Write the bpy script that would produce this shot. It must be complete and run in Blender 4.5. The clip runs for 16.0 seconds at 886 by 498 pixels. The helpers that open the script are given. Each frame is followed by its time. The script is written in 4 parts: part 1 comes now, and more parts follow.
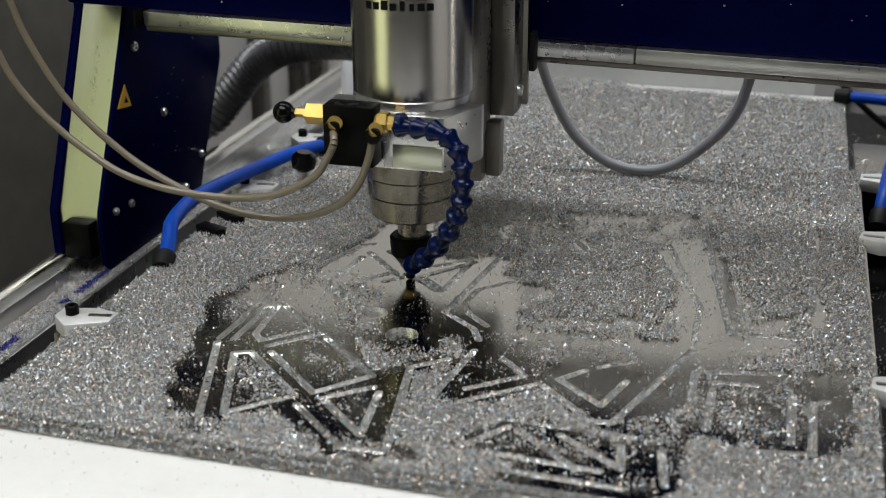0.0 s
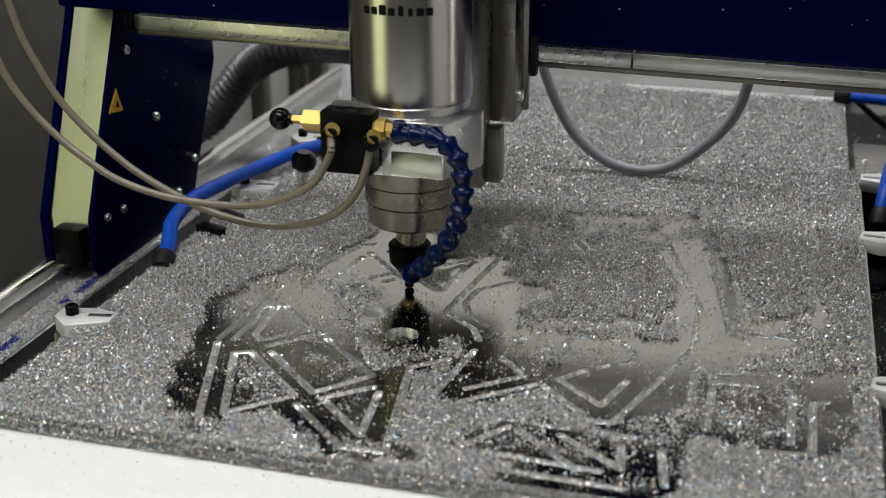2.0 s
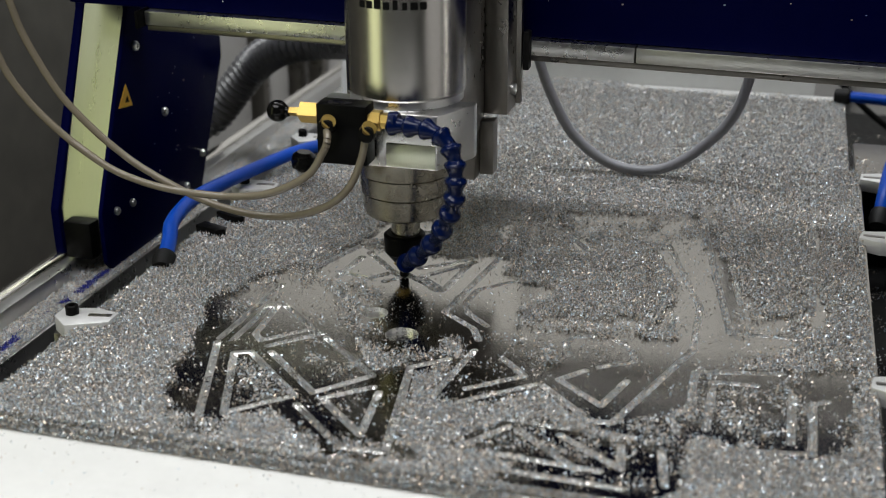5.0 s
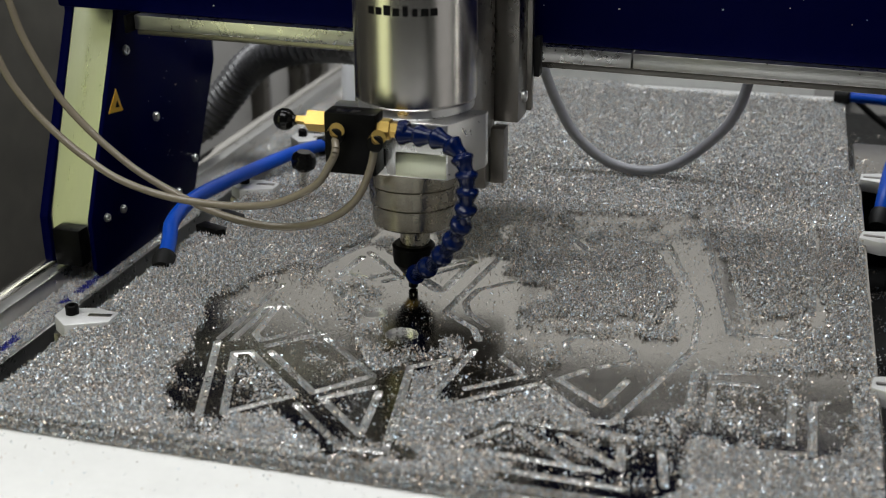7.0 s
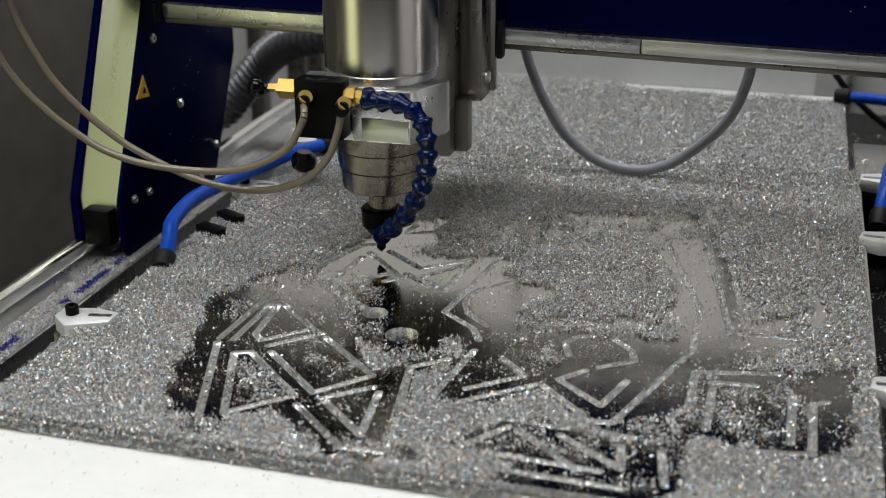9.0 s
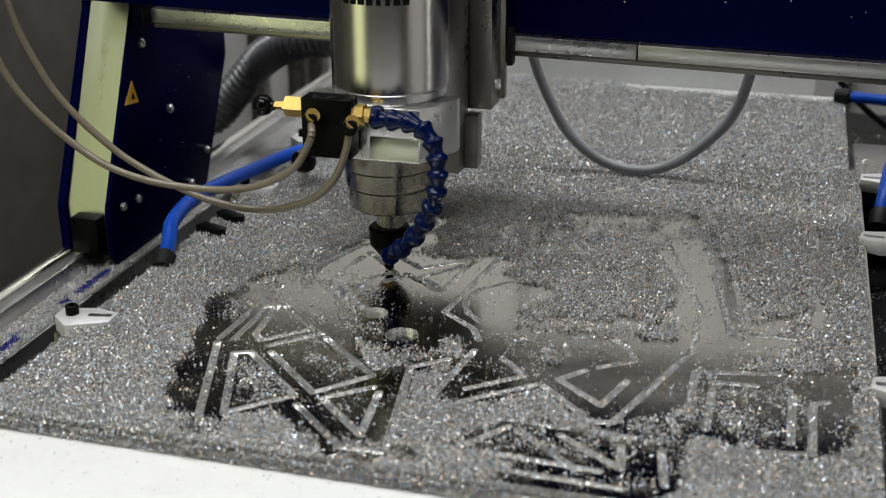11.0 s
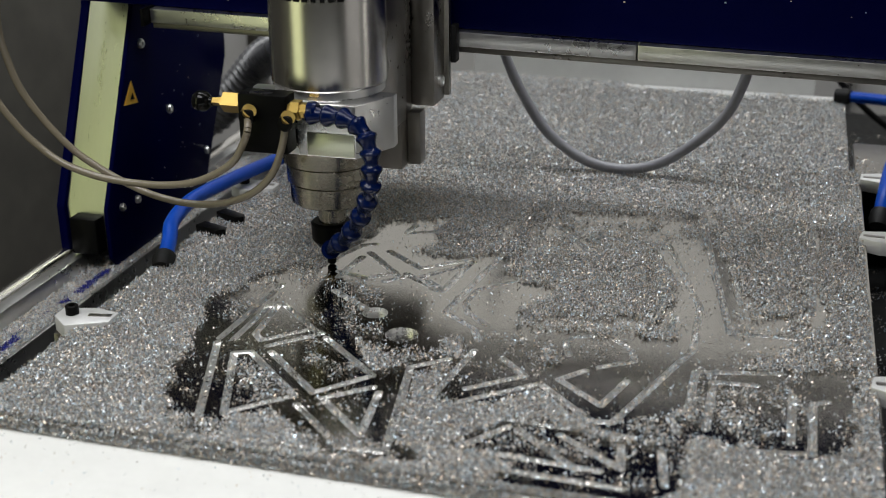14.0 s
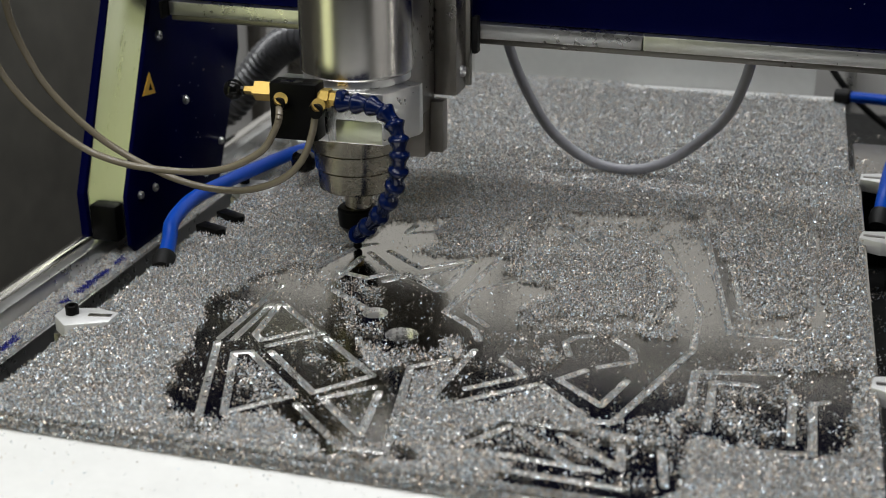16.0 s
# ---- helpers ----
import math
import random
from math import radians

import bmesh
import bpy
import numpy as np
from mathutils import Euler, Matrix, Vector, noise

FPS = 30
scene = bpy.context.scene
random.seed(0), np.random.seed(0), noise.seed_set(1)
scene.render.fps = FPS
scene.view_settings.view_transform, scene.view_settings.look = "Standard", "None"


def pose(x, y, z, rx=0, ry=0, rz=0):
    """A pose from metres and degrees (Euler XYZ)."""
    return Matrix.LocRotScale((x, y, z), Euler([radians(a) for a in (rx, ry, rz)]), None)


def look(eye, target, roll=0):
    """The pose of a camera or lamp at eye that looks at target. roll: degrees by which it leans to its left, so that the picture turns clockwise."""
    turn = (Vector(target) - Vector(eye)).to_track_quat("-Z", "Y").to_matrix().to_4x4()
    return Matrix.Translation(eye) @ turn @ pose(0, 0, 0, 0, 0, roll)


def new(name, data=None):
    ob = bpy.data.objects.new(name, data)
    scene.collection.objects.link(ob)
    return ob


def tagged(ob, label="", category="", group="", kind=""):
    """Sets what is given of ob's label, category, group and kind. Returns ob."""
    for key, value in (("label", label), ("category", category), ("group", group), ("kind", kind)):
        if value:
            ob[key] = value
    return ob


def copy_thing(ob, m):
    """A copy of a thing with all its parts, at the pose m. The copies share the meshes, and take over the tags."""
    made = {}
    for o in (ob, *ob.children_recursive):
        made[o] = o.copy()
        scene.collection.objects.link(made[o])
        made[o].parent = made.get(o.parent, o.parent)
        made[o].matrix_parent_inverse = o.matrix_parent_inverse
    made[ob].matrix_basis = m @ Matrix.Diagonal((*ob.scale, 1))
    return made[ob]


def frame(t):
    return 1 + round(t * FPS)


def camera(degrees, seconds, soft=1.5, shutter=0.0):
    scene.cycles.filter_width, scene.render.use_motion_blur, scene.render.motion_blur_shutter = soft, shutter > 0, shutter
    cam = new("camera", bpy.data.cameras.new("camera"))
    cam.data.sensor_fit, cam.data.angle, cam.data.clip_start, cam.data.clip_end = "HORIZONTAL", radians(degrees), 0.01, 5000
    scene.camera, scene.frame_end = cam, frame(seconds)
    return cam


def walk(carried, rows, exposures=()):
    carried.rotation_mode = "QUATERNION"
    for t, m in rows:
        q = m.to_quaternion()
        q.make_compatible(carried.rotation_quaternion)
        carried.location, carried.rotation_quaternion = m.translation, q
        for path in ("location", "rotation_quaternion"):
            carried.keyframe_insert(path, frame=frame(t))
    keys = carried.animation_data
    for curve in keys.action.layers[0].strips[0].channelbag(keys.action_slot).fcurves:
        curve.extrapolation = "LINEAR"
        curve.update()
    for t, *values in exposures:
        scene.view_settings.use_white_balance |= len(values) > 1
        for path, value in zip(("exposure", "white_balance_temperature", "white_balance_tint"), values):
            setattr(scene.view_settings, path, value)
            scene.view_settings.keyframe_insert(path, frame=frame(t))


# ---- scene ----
# World origin: plate top at z = 0, x across the machine, y along it; the floor lies 0.9 m lower.
cam = camera(39.23, 16.0, soft=0.85)
cam.data.dof.use_dof = True
cam.data.dof.focus_distance = 0.86
cam.data.dof.aperture_fstop = 8.5
EYE = Vector((0.0, 0.0, 0.3394))
walk(cam, [(0.0, look(EYE, EYE + Vector((-0.25229, 0.89140, -0.37651)), -0.25)),
           (16.0, look(EYE, EYE + Vector((-0.25229, 0.89140, -0.37651)), -0.25))],
     exposures=[(0.0, 0.0), (16.0, 0.0)])

# seconds, carriage along x, gantry along y, spindle lift, in metres
TRAVEL = [
    (0, -0.0085, 0.0142, 0),
    (0.5, -0.0044, 0.0102, 0),
    (1, 0.0014, 0.0039, 0),
    (1.5, 0.0000, -0.0000, 0),
    (2, -0.0049, 0.0001, 0),
    (2.5, -0.0136, 0.0036, 0),
    (3, -0.0222, 0.0068, 0),
    (3.5, -0.0279, 0.0097, 0),
    (4, -0.0276, 0.0133, 0),
    (4.2, -0.0232, 0.0150, 0),
    (4.65, -0.0185, 0.0172, 0),
    (5.3, -0.0085, 0.0142, 0),
    (5.8, -0.0044, 0.0102, 0),
    (6.3, 0.0014, 0.0039, 0),
    (6.5, 0.0012, 0.0015, 0),
    (7, -0.0021, -0.0001, 0),
    (7.15, -0.0027, 0.0000, 0),
    (7.5, -0.0027, 0.0000, 0.0058),
    (7.75, -0.0027, 0.0000, 0.0058),
    (8, -0.0132, 0.0128, 0.0058),
    (8.3, -0.0315, 0.0354, 0.0058),
    (8.5, -0.0370, 0.0421, 0.0058),
    (9, -0.0398, 0.0458, 0.0058),
    (9.2, -0.0398, 0.0458, 0.0058),
    (9.5, -0.0395, 0.0455, 0),
    (10.3, -0.0235, 0.0305, 0),
    (10.9, -0.0265, 0.0265, 0),
    (11.5, -0.0345, 0.0228, 0),
    (12, -0.0419, 0.0150, 0),
    (12.5, -0.0468, 0.0158, 0),
    (13, -0.0555, 0.0186, 0),
    (13.5, -0.0643, 0.0220, 0),
    (14, -0.0696, 0.0252, 0),
    (14.5, -0.0690, 0.0311, 0),
    (15, -0.0667, 0.0396, 0),
    (15.5, -0.0641, 0.0481, 0),
    (16, -0.0616, 0.0567, 0),
]

# ---- light ----
world = bpy.data.worlds.new("world")
scene.world = world
world.use_nodes = True
world.node_tree.nodes["Background"].inputs[0].default_value = (0.55, 0.6, 0.65, 1)
world.node_tree.nodes["Background"].inputs[1].default_value = 0.02


def area_lamp(name, m, sx, sy, watts, colour):
    d = bpy.data.lights.new(name, "AREA")
    d.shape, d.size, d.size_y, d.energy, d.color = "RECTANGLE", sx, sy, watts, colour
    ob = new(name, d)
    ob.matrix_world = m
    return ob


area_lamp("ceiling_lamp_light", look((-0.45, -0.15, 1.62), (-0.42, 0.1, 0.0)), 1.6, 0.7, 27.5, (0.98, 0.98, 1.0))
area_lamp("ceiling_lamp_light", look((-0.28, 1.10, 1.35), (-0.28, 1.30, 0.0)), 1.4, 0.40, 18.5, (0.96, 0.98, 1.0))
area_lamp("window_light", look((-1.35, -0.30, 0.32), (-0.4, 0.75, 0.1)), 0.85, 1.6, 4.6, (0.96, 1.0, 0.55))
area_lamp("tube_lamp_light", look((1.5, 0.97, 0.0), (-0.22, 0.73, 0.1)), 0.05, 1.2, 0.8, (1.0, 0.98, 0.92))


# Added unseen broad lamp for the pale band on the spindle's right.
area_lamp("side_fill_light", look((1.25, 0.20, 0.15), (-0.22, 0.73, 0.1)), 0.9, 1.4, 1.3, (1.0, 0.98, 0.95))


# ---- materials ----
def mat(name, colour, rough=0.5, metal=0.0, var=0.12, scale=60, bump=0.0, bscale=300, stretch=(1, 1, 1), rvar=0.1, coat=0.0, spec=0.5):
    """A surface with two scales of variation in colour and roughness and a fine relief."""
    m = bpy.data.materials.new(name)
    m.use_nodes = True
    n, l = m.node_tree.nodes, m.node_tree.links
    p = n["Principled BSDF"]
    p.inputs["Metallic"].default_value = metal
    p.inputs["Coat Weight"].default_value = coat
    p.inputs["Specular IOR Level"].default_value = spec
    tc = n.new("ShaderNodeTexCoord")
    mp = n.new("ShaderNodeMapping")
    mp.inputs["Scale"].default_value = stretch
    l.new(tc.outputs["Object"], mp.inputs[0])
    big, fine = n.new("ShaderNodeTexNoise"), n.new("ShaderNodeTexNoise")
    big.inputs["Scale"].default_value, fine.inputs["Scale"].default_value = scale * 0.2, scale * 2.5
    big.inputs["Detail"].default_value = 6
    for t in (big, fine):
        l.new(mp.outputs[0], t.inputs["Vector"])
    mix = n.new("ShaderNodeMath")
    mix.operation = "MULTIPLY_ADD"
    l.new(big.outputs[0], mix.inputs[0])
    mix.inputs[1].default_value = 0.6
    half = n.new("ShaderNodeMath")
    half.operation = "MULTIPLY"
    l.new(fine.outputs[0], half.inputs[0])
    half.inputs[1].default_value = 0.4
    l.new(half.outputs[0], mix.inputs[2])
    ramp = n.new("ShaderNodeMapRange")
    ramp.inputs[1].default_value, ramp.inputs[2].default_value = 0.3, 0.7
    ramp.inputs[3].default_value, ramp.inputs[4].default_value = 1 - var, 1 + var
    l.new(mix.outputs[0], ramp.inputs[0])
    sc = n.new("ShaderNodeVectorMath")
    sc.operation = "SCALE"
    sc.inputs[0].default_value = colour
    l.new(ramp.outputs[0], sc.inputs["Scale"])
    l.new(sc.outputs[0], p.inputs["Base Color"])
    rr = n.new("ShaderNodeMapRange")
    rr.inputs[1].default_value, rr.inputs[2].default_value = 0.3, 0.7
    rr.inputs[3].default_value, rr.inputs[4].default_value = max(0.02, rough - rvar), min(1, rough + rvar)
    l.new(mix.outputs[0], rr.inputs[0])
    l.new(rr.outputs[0], p.inputs["Roughness"])
    if bump:
        b, t = n.new("ShaderNodeBump"), n.new("ShaderNodeTexNoise")
        t.inputs["Scale"].default_value, t.inputs["Detail"].default_value = bscale, 4
        l.new(mp.outputs[0], t.inputs["Vector"])
        b.inputs["Strength"].default_value, b.inputs["Distance"].default_value = bump, 0.001
        l.new(t.outputs[0], b.inputs["Height"])
        l.new(b.outputs[0], p.inputs["Normal"])
    return m


def chip_mat(name, colour, metal=1.0):
    """Loose flakes: each its own brightness and gloss."""
    m = bpy.data.materials.new(name)
    m.use_nodes = True
    n, l = m.node_tree.nodes, m.node_tree.links
    p = n["Principled BSDF"]
    p.inputs["Metallic"].default_value = metal
    g = n.new("ShaderNodeNewGeometry")
    r = n.new("ShaderNodeMapRange")
    r.inputs[3].default_value, r.inputs[4].default_value = 0.27, 1.14
    l.new(g.outputs["Random Per Island"], r.inputs[0])
    sc = n.new("ShaderNodeVectorMath")
    sc.operation = "SCALE"
    sc.inputs[0].default_value = colour
    l.new(r.outputs[0], sc.inputs["Scale"])
    tw = n.new("ShaderNodeMath")
    tw.operation = "MULTIPLY"
    tw.inputs[1].default_value = 37.0
    l.new(g.outputs["Random Per Island"], tw.inputs[0])
    fr = n.new("ShaderNodeMath")
    fr.operation = "FRACT"
    l.new(tw.outputs[0], fr.inputs[0])
    # Warm to cool tint per flake imitates coloured glints on bare metal.
    hue = n.new("ShaderNodeMix")
    hue.data_type = "RGBA"
    hue.inputs["A"].default_value, hue.inputs["B"].default_value = (1.0, 0.81, 0.62, 1), (0.66, 0.84, 1.0, 1)
    l.new(fr.outputs[0], hue.inputs["Factor"])
    tint = n.new("ShaderNodeVectorMath")
    tint.operation = "MULTIPLY"
    l.new(sc.outputs[0], tint.inputs[0])
    l.new(hue.outputs["Result"], tint.inputs[1])
    l.new(tint.outputs[0], p.inputs["Base Color"])
    q = n.new("ShaderNodeMapRange")
    q.inputs[3].default_value, q.inputs[4].default_value = 0.62, 0.22
    l.new(g.outputs["Random Per Island"], q.inputs[0])
    l.new(q.outputs[0], p.inputs["Roughness"])
    return m


PLATE = mat("milled_aluminium", (0.345, 0.328, 0.302), 0.15, 1.0, 0.08, 40, 0.04, 900, rvar=0.04)
CUT = mat("fresh_cut_aluminium", (0.82, 0.815, 0.80), 0.28, 1.0, 0.05, 90, 0.1, 1200)
CHIPS = chip_mat("aluminium_chips", (0.91, 0.905, 0.895), 0.52)
BLUE_CHIPS = chip_mat("blue_shavings", (0.01, 0.02, 0.35), 0.0)
BOARD = mat("white_board", (0.68, 0.68, 0.66), 0.55, 0.0, 0.05, 60, 0.1, 300)
ALU = mat("bare_aluminium", (0.72, 0.72, 0.71), 0.32, 1.0, 0.08, 60, 0.08, 800, (1, 1, 1))
ALU_MATT = mat("blasted_aluminium", (0.70, 0.70, 0.69), 0.5, 0.55, 0.08, 60, 0.1, 600)
ALU_DARK = mat("grey_anodised_aluminium", (0.27, 0.255, 0.235), 0.32, 1.0, 0.12, 50, 0.1, 600)
# Yellow-green tint stands for light reflected in bare aluminium.
BRUSHED = mat("brushed_aluminium_reflection_tint", (0.74, 0.77, 0.62), 0.34, 1.0, 0.04, 40, 0.04, 500, (12, 1, 1))
STEEL = mat("turned_steel", (0.66, 0.64, 0.61), 0.24, 1.0, 0.03, 60, 0.0, 300, (1, 1, 3), rvar=0.03)
STEEL_DULL = mat("dull_ground_steel", (0.36, 0.335, 0.28), 0.26, 1.0, 0.06, 60)
BLUE = mat("dark_blue_paint", (0.0003, 0.0010, 0.027), 0.34, 0.0, 0.12, 20, 0.08, 500, spec=0.03)
BLACK = mat("black_anodised", (0.003, 0.003, 0.003), 0.4, 0.0, 0.2, 60, 0.05, 500, spec=0.08)
RUBBER = mat("black_rubber", (0.006, 0.006, 0.006), 0.55, 0.0, 0.2, 60, spec=0.25)
BALL = mat("glossy_black_plastic", (0.003, 0.003, 0.003), 0.12, 0.0, 0.1, 60, rvar=0.03, spec=0.2)
BRASS = mat("brass", (0.42, 0.29, 0.085), 0.36, 1.0, 0.1, 90, 0.03, 600)
HOSE = mat("beige_hose", (0.17, 0.145, 0.105), 0.22, 0.0, 0.05, 200, 0.04, 900, rvar=0.05)
GREY_CABLE = mat("grey_cable", (0.29, 0.29, 0.315), 0.4, 0.0, 0.06, 100)
DUCT = mat("grey_duct", (0.075, 0.075, 0.078), 0.3, 0.0, 0.1, 80)
LOC = mat("blue_plastic", (0.0006, 0.0055, 0.042), 0.2, 0.0, 0.1, 80, rvar=0.04, spec=0.22)
BLUE_HOSE = mat("bright_blue_hose", (0.002, 0.060, 0.42), 0.35, 0.0, 0.06, 80, spec=0.2)
WALL = mat("grey_painted_sheet", (0.095, 0.09, 0.078), 0.5, 0.2, 0.32, 14, 0.1, 200)
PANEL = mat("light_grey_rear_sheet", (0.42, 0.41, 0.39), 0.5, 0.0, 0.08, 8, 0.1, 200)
# Upper sheet is paler: light on the unseen wall put into its colour.
PANEL_LIT = mat("lit_upper_rear_sheet", (0.74, 0.73, 0.70), 0.5, 0.0, 0.06, 8, 0.1, 200)
ROOM = mat("room_plaster", (0.09, 0.09, 0.085), 0.7, 0.0, 0.06, 6, 0.1, 100)
CONCRETE = mat("floor_concrete", (0.18, 0.18, 0.17), 0.6, 0.0, 0.15, 12, 0.2, 80)
YELLOW = mat("yellow_label", (0.75, 0.42, 0.02), 0.45)
WHITE = mat("white_plastic", (0.75, 0.76, 0.78), 0.4, 0.0, 0.04, 60)
INK = mat("black_ink", (0.006, 0.006, 0.006), 0.6, spec=0.05)


# ---- mesh helpers ----
def block(bm, x0, x1, y0, y1, z0, z1, bevel=0.0):
    """A box in plan coordinates, with rounded edges."""
    r = bmesh.ops.create_cube(bm, size=1)
    vs = r["verts"]
    for v in vs:
        v.co = Vector(((x0 + x1) / 2 + v.co.x * (x1 - x0), (y0 + y1) / 2 + v.co.y * (y1 - y0), (z0 + z1) / 2 + v.co.z * (z1 - z0)))
    if bevel:
        es = list({e for v in vs for e in v.link_edges})
        bmesh.ops.bevel(bm, geom=es, offset=bevel, segments=2, affect="EDGES", profile=0.5)
    return bm


def box(x0, x1, y0, y1, z0, z1, bevel=0.0):
    return block(bmesh.new(), x0, x1, y0, y1, z0, z1, bevel)


def frame_of(d):
    d = d.normalized()
    a = Vector((0, 0, 1)) if abs(d.z) < 0.9 else Vector((1, 0, 0))
    u = d.cross(a).normalized()
    return u, d.cross(u).normalized()


def lathe(bm, base, axis, profile, n=32):
    """Rings of (distance along the axis, radius) round an axis, closed at both ends."""
    base, axis = Vector(base), Vector(axis).normalized()
    u, w = frame_of(axis)
    rings = []
    for h, r in profile:
        rings.append([bm.verts.new(base + axis * h + (u * math.cos(a) + w * math.sin(a)) * r) for a in (2 * math.pi * k / n for k in range(n))])
    for a, b in zip(rings, rings[1:]):
        for k in range(n):
            f = bm.faces.new((a[k], a[(k + 1) % n], b[(k + 1) % n], b[k]))
            f.smooth = n > 8
    bm.faces.new(rings[0][::-1])
    bm.faces.new(rings[-1])
    bmesh.ops.recalc_face_normals(bm, faces=bm.faces[:])
    return bm


def spline(points, t):
    """A smooth curve through the points; t runs from 0 to len - 1."""
    i = min(int(t), len(points) - 2)
    s = t - i
    p0, p1, p2, p3 = (points[max(0, min(len(points) - 1, i + k))] for k in (-1, 0, 1, 2))
    return 0.5 * ((2 * p1) + (p2 - p0) * s + (2 * p0 - 5 * p1 + 4 * p2 - p3) * s * s + (3 * p1 - p0 - 3 * p2 + p3) * s ** 3)


def tube(bm, points, radius, n=14, steps=6, ribs=0.0):
    """A round hose along a smooth curve; ribs: the depth of its corrugation."""
    pts = [Vector(p) for p in points]
    count = (len(pts) - 1) * steps
    line = [spline(pts, i / steps) for i in range(count + 1)]
    u = None
    rings = []
    for i, c in enumerate(line):
        d = (line[min(i + 1, count)] - line[max(i - 1, 0)]).normalized()
        u = frame_of(d)[0] if u is None else (u - d * u.dot(d)).normalized()
        w = d.cross(u)
        r = radius - (ribs if i % 2 else 0)
        rings.append([bm.verts.new(c + (u * math.cos(a) + w * math.sin(a)) * r) for a in (2 * math.pi * k / n for k in range(n))])
    for a, b in zip(rings, rings[1:]):
        for k in range(n):
            f = bm.faces.new((a[k], a[(k + 1) % n], b[(k + 1) % n], b[k]))
            f.smooth = True
    bm.faces.new(rings[0][::-1])
    bm.faces.new(rings[-1])
    bmesh.ops.recalc_face_normals(bm, faces=bm.faces[:])
    return bm


def prism(bm, outline, axis, a0, a1, bevel=0.0):
    """An outline of pairs, drawn out along x, y or z from a0 to a1."""
    def at(p, a):
        return {"x": (a, p[0], p[1]), "y": (p[0], a, p[1]), "z": (p[0], p[1], a)}[axis]
    lo = [bm.verts.new(at(p, a0)) for p in outline]
    hi = [bm.verts.new(at(p, a1)) for p in outline]
    n = len(outline)
    fs = [bm.faces.new(lo), bm.faces.new(hi)] + [bm.faces.new((lo[k], lo[(k + 1) % n], hi[(k + 1) % n], hi[k])) for k in range(n)]
    bmesh.ops.recalc_face_normals(bm, faces=fs)
    if bevel:
        bmesh.ops.bevel(bm, geom=list({e for f in fs for e in f.edges}), offset=bevel, segments=2, affect="EDGES", profile=0.5)
    return bm


def link(name, bm, material, origin=(0, 0, 0)):
    me = bpy.data.meshes.new(name)
    bmesh.ops.translate(bm, verts=bm.verts[:], vec=-Vector(origin))
    bm.to_mesh(me)
    bm.free()
    me.set_sharp_from_angle(angle=radians(26))
    me.materials.append(material)
    return new(name, me)


def thing(name, origin, label, category, group="", kind=""):
    ob = new(name)
    ob.location = origin
    ob.empty_display_size = 0.02
    ob["origin"] = [float(c) for c in origin]
    return tagged(ob, label, category, group, kind)


def part(name, bm, material, parent, label=""):
    """One mesh, given in plan coordinates, under a thing or a part."""
    o = Vector(parent["origin"])
    ob = link(name, bm, material, o)
    ob.parent = parent
    ob["origin"] = list(o)
    return tagged(ob, label)


def single(name, bm, material, origin, label, category, group="", kind=""):
    ob = link(name, bm, material, origin)
    ob.location = origin
    ob["origin"] = [float(c) for c in origin]
    return tagged(ob, label, category, group, kind)


def screw(parent, x, y, z, axis, r=0.0045, h=0.003):
    """A socket-head screw: a rounded head with a dark hex recess."""
    bm = lathe(bmesh.new(), (x, y, z), axis, [(-0.001, r), (h * 0.6, r), (h, r * 0.8), (h, r * 0.5), (h * 0.4, r * 0.42)], 16)
    return part("screw", bm, ALU, parent, "bright socket-head screw")


# ---- the room and the enclosure ----
def slab(name, x0, x1, y0, y1, z0, z1, material, label, category):
    c = ((x0 + x1) / 2, (y0 + y1) / 2, z0)
    return single(name, box(x0, x1, y0, y1, z0, z1), material, c, label, category, kind="structure")


slab("floor", -2.4, 2.2, -1.9, 2.8, -0.95, -0.9, CONCRETE, "grey concrete workshop floor", "floor")
slab("ceiling", -2.4, 2.2, -1.9, 2.8, 1.7, 1.75, BOARD, "plain white workshop ceiling", "ceiling")
slab("wall_west", -2.45, -2.4, -1.9, 2.8, -0.9, 1.7, ROOM, "plain painted workshop wall", "wall")
slab("wall_east", 2.2, 2.25, -1.9, 2.8, -0.9, 1.7, ROOM, "plain painted workshop wall", "wall")
slab("wall_south", -2.4, 2.2, -1.95, -1.9, -0.9, 1.7, ROOM, "plain painted workshop wall", "wall")
slab("wall_north", -2.4, 2.2, 2.8, 2.85, -0.9, 1.7, ROOM, "plain painted workshop wall", "wall")


def enclosure_panels():
    e = thing("machine_enclosure", (-0.96, 1.2, -0.9), "grey sheet-metal machine enclosure with dark upright posts", "enclosure")
    part("side_panel", box(-0.97, -0.95, 0.2, 1.8, -0.9, 0.6), WALL, e)
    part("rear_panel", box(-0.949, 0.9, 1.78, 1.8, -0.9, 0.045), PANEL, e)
    # Added out of view so the bare plate mirrors something bright.
    part("upper_panel", box(-0.949, 0.9, 1.785, 1.8, 0.046, 1.0), PANEL_LIT, e, "unseen upper rear panel, pale to reflect in the plate")
    for x in (-0.80, -0.735, -0.70):
        part("post", box(x - 0.012, x + 0.012, 1.755, 1.779, -0.9, 0.04, 0.002), ALU_DARK, e)
    for x in (0.085, 0.15):
        part("post", box(x - 0.006, x + 0.006, 1.755, 1.779, -0.9, 0.04, 0.002), ALU, e)
    return e


enclosure_panels()


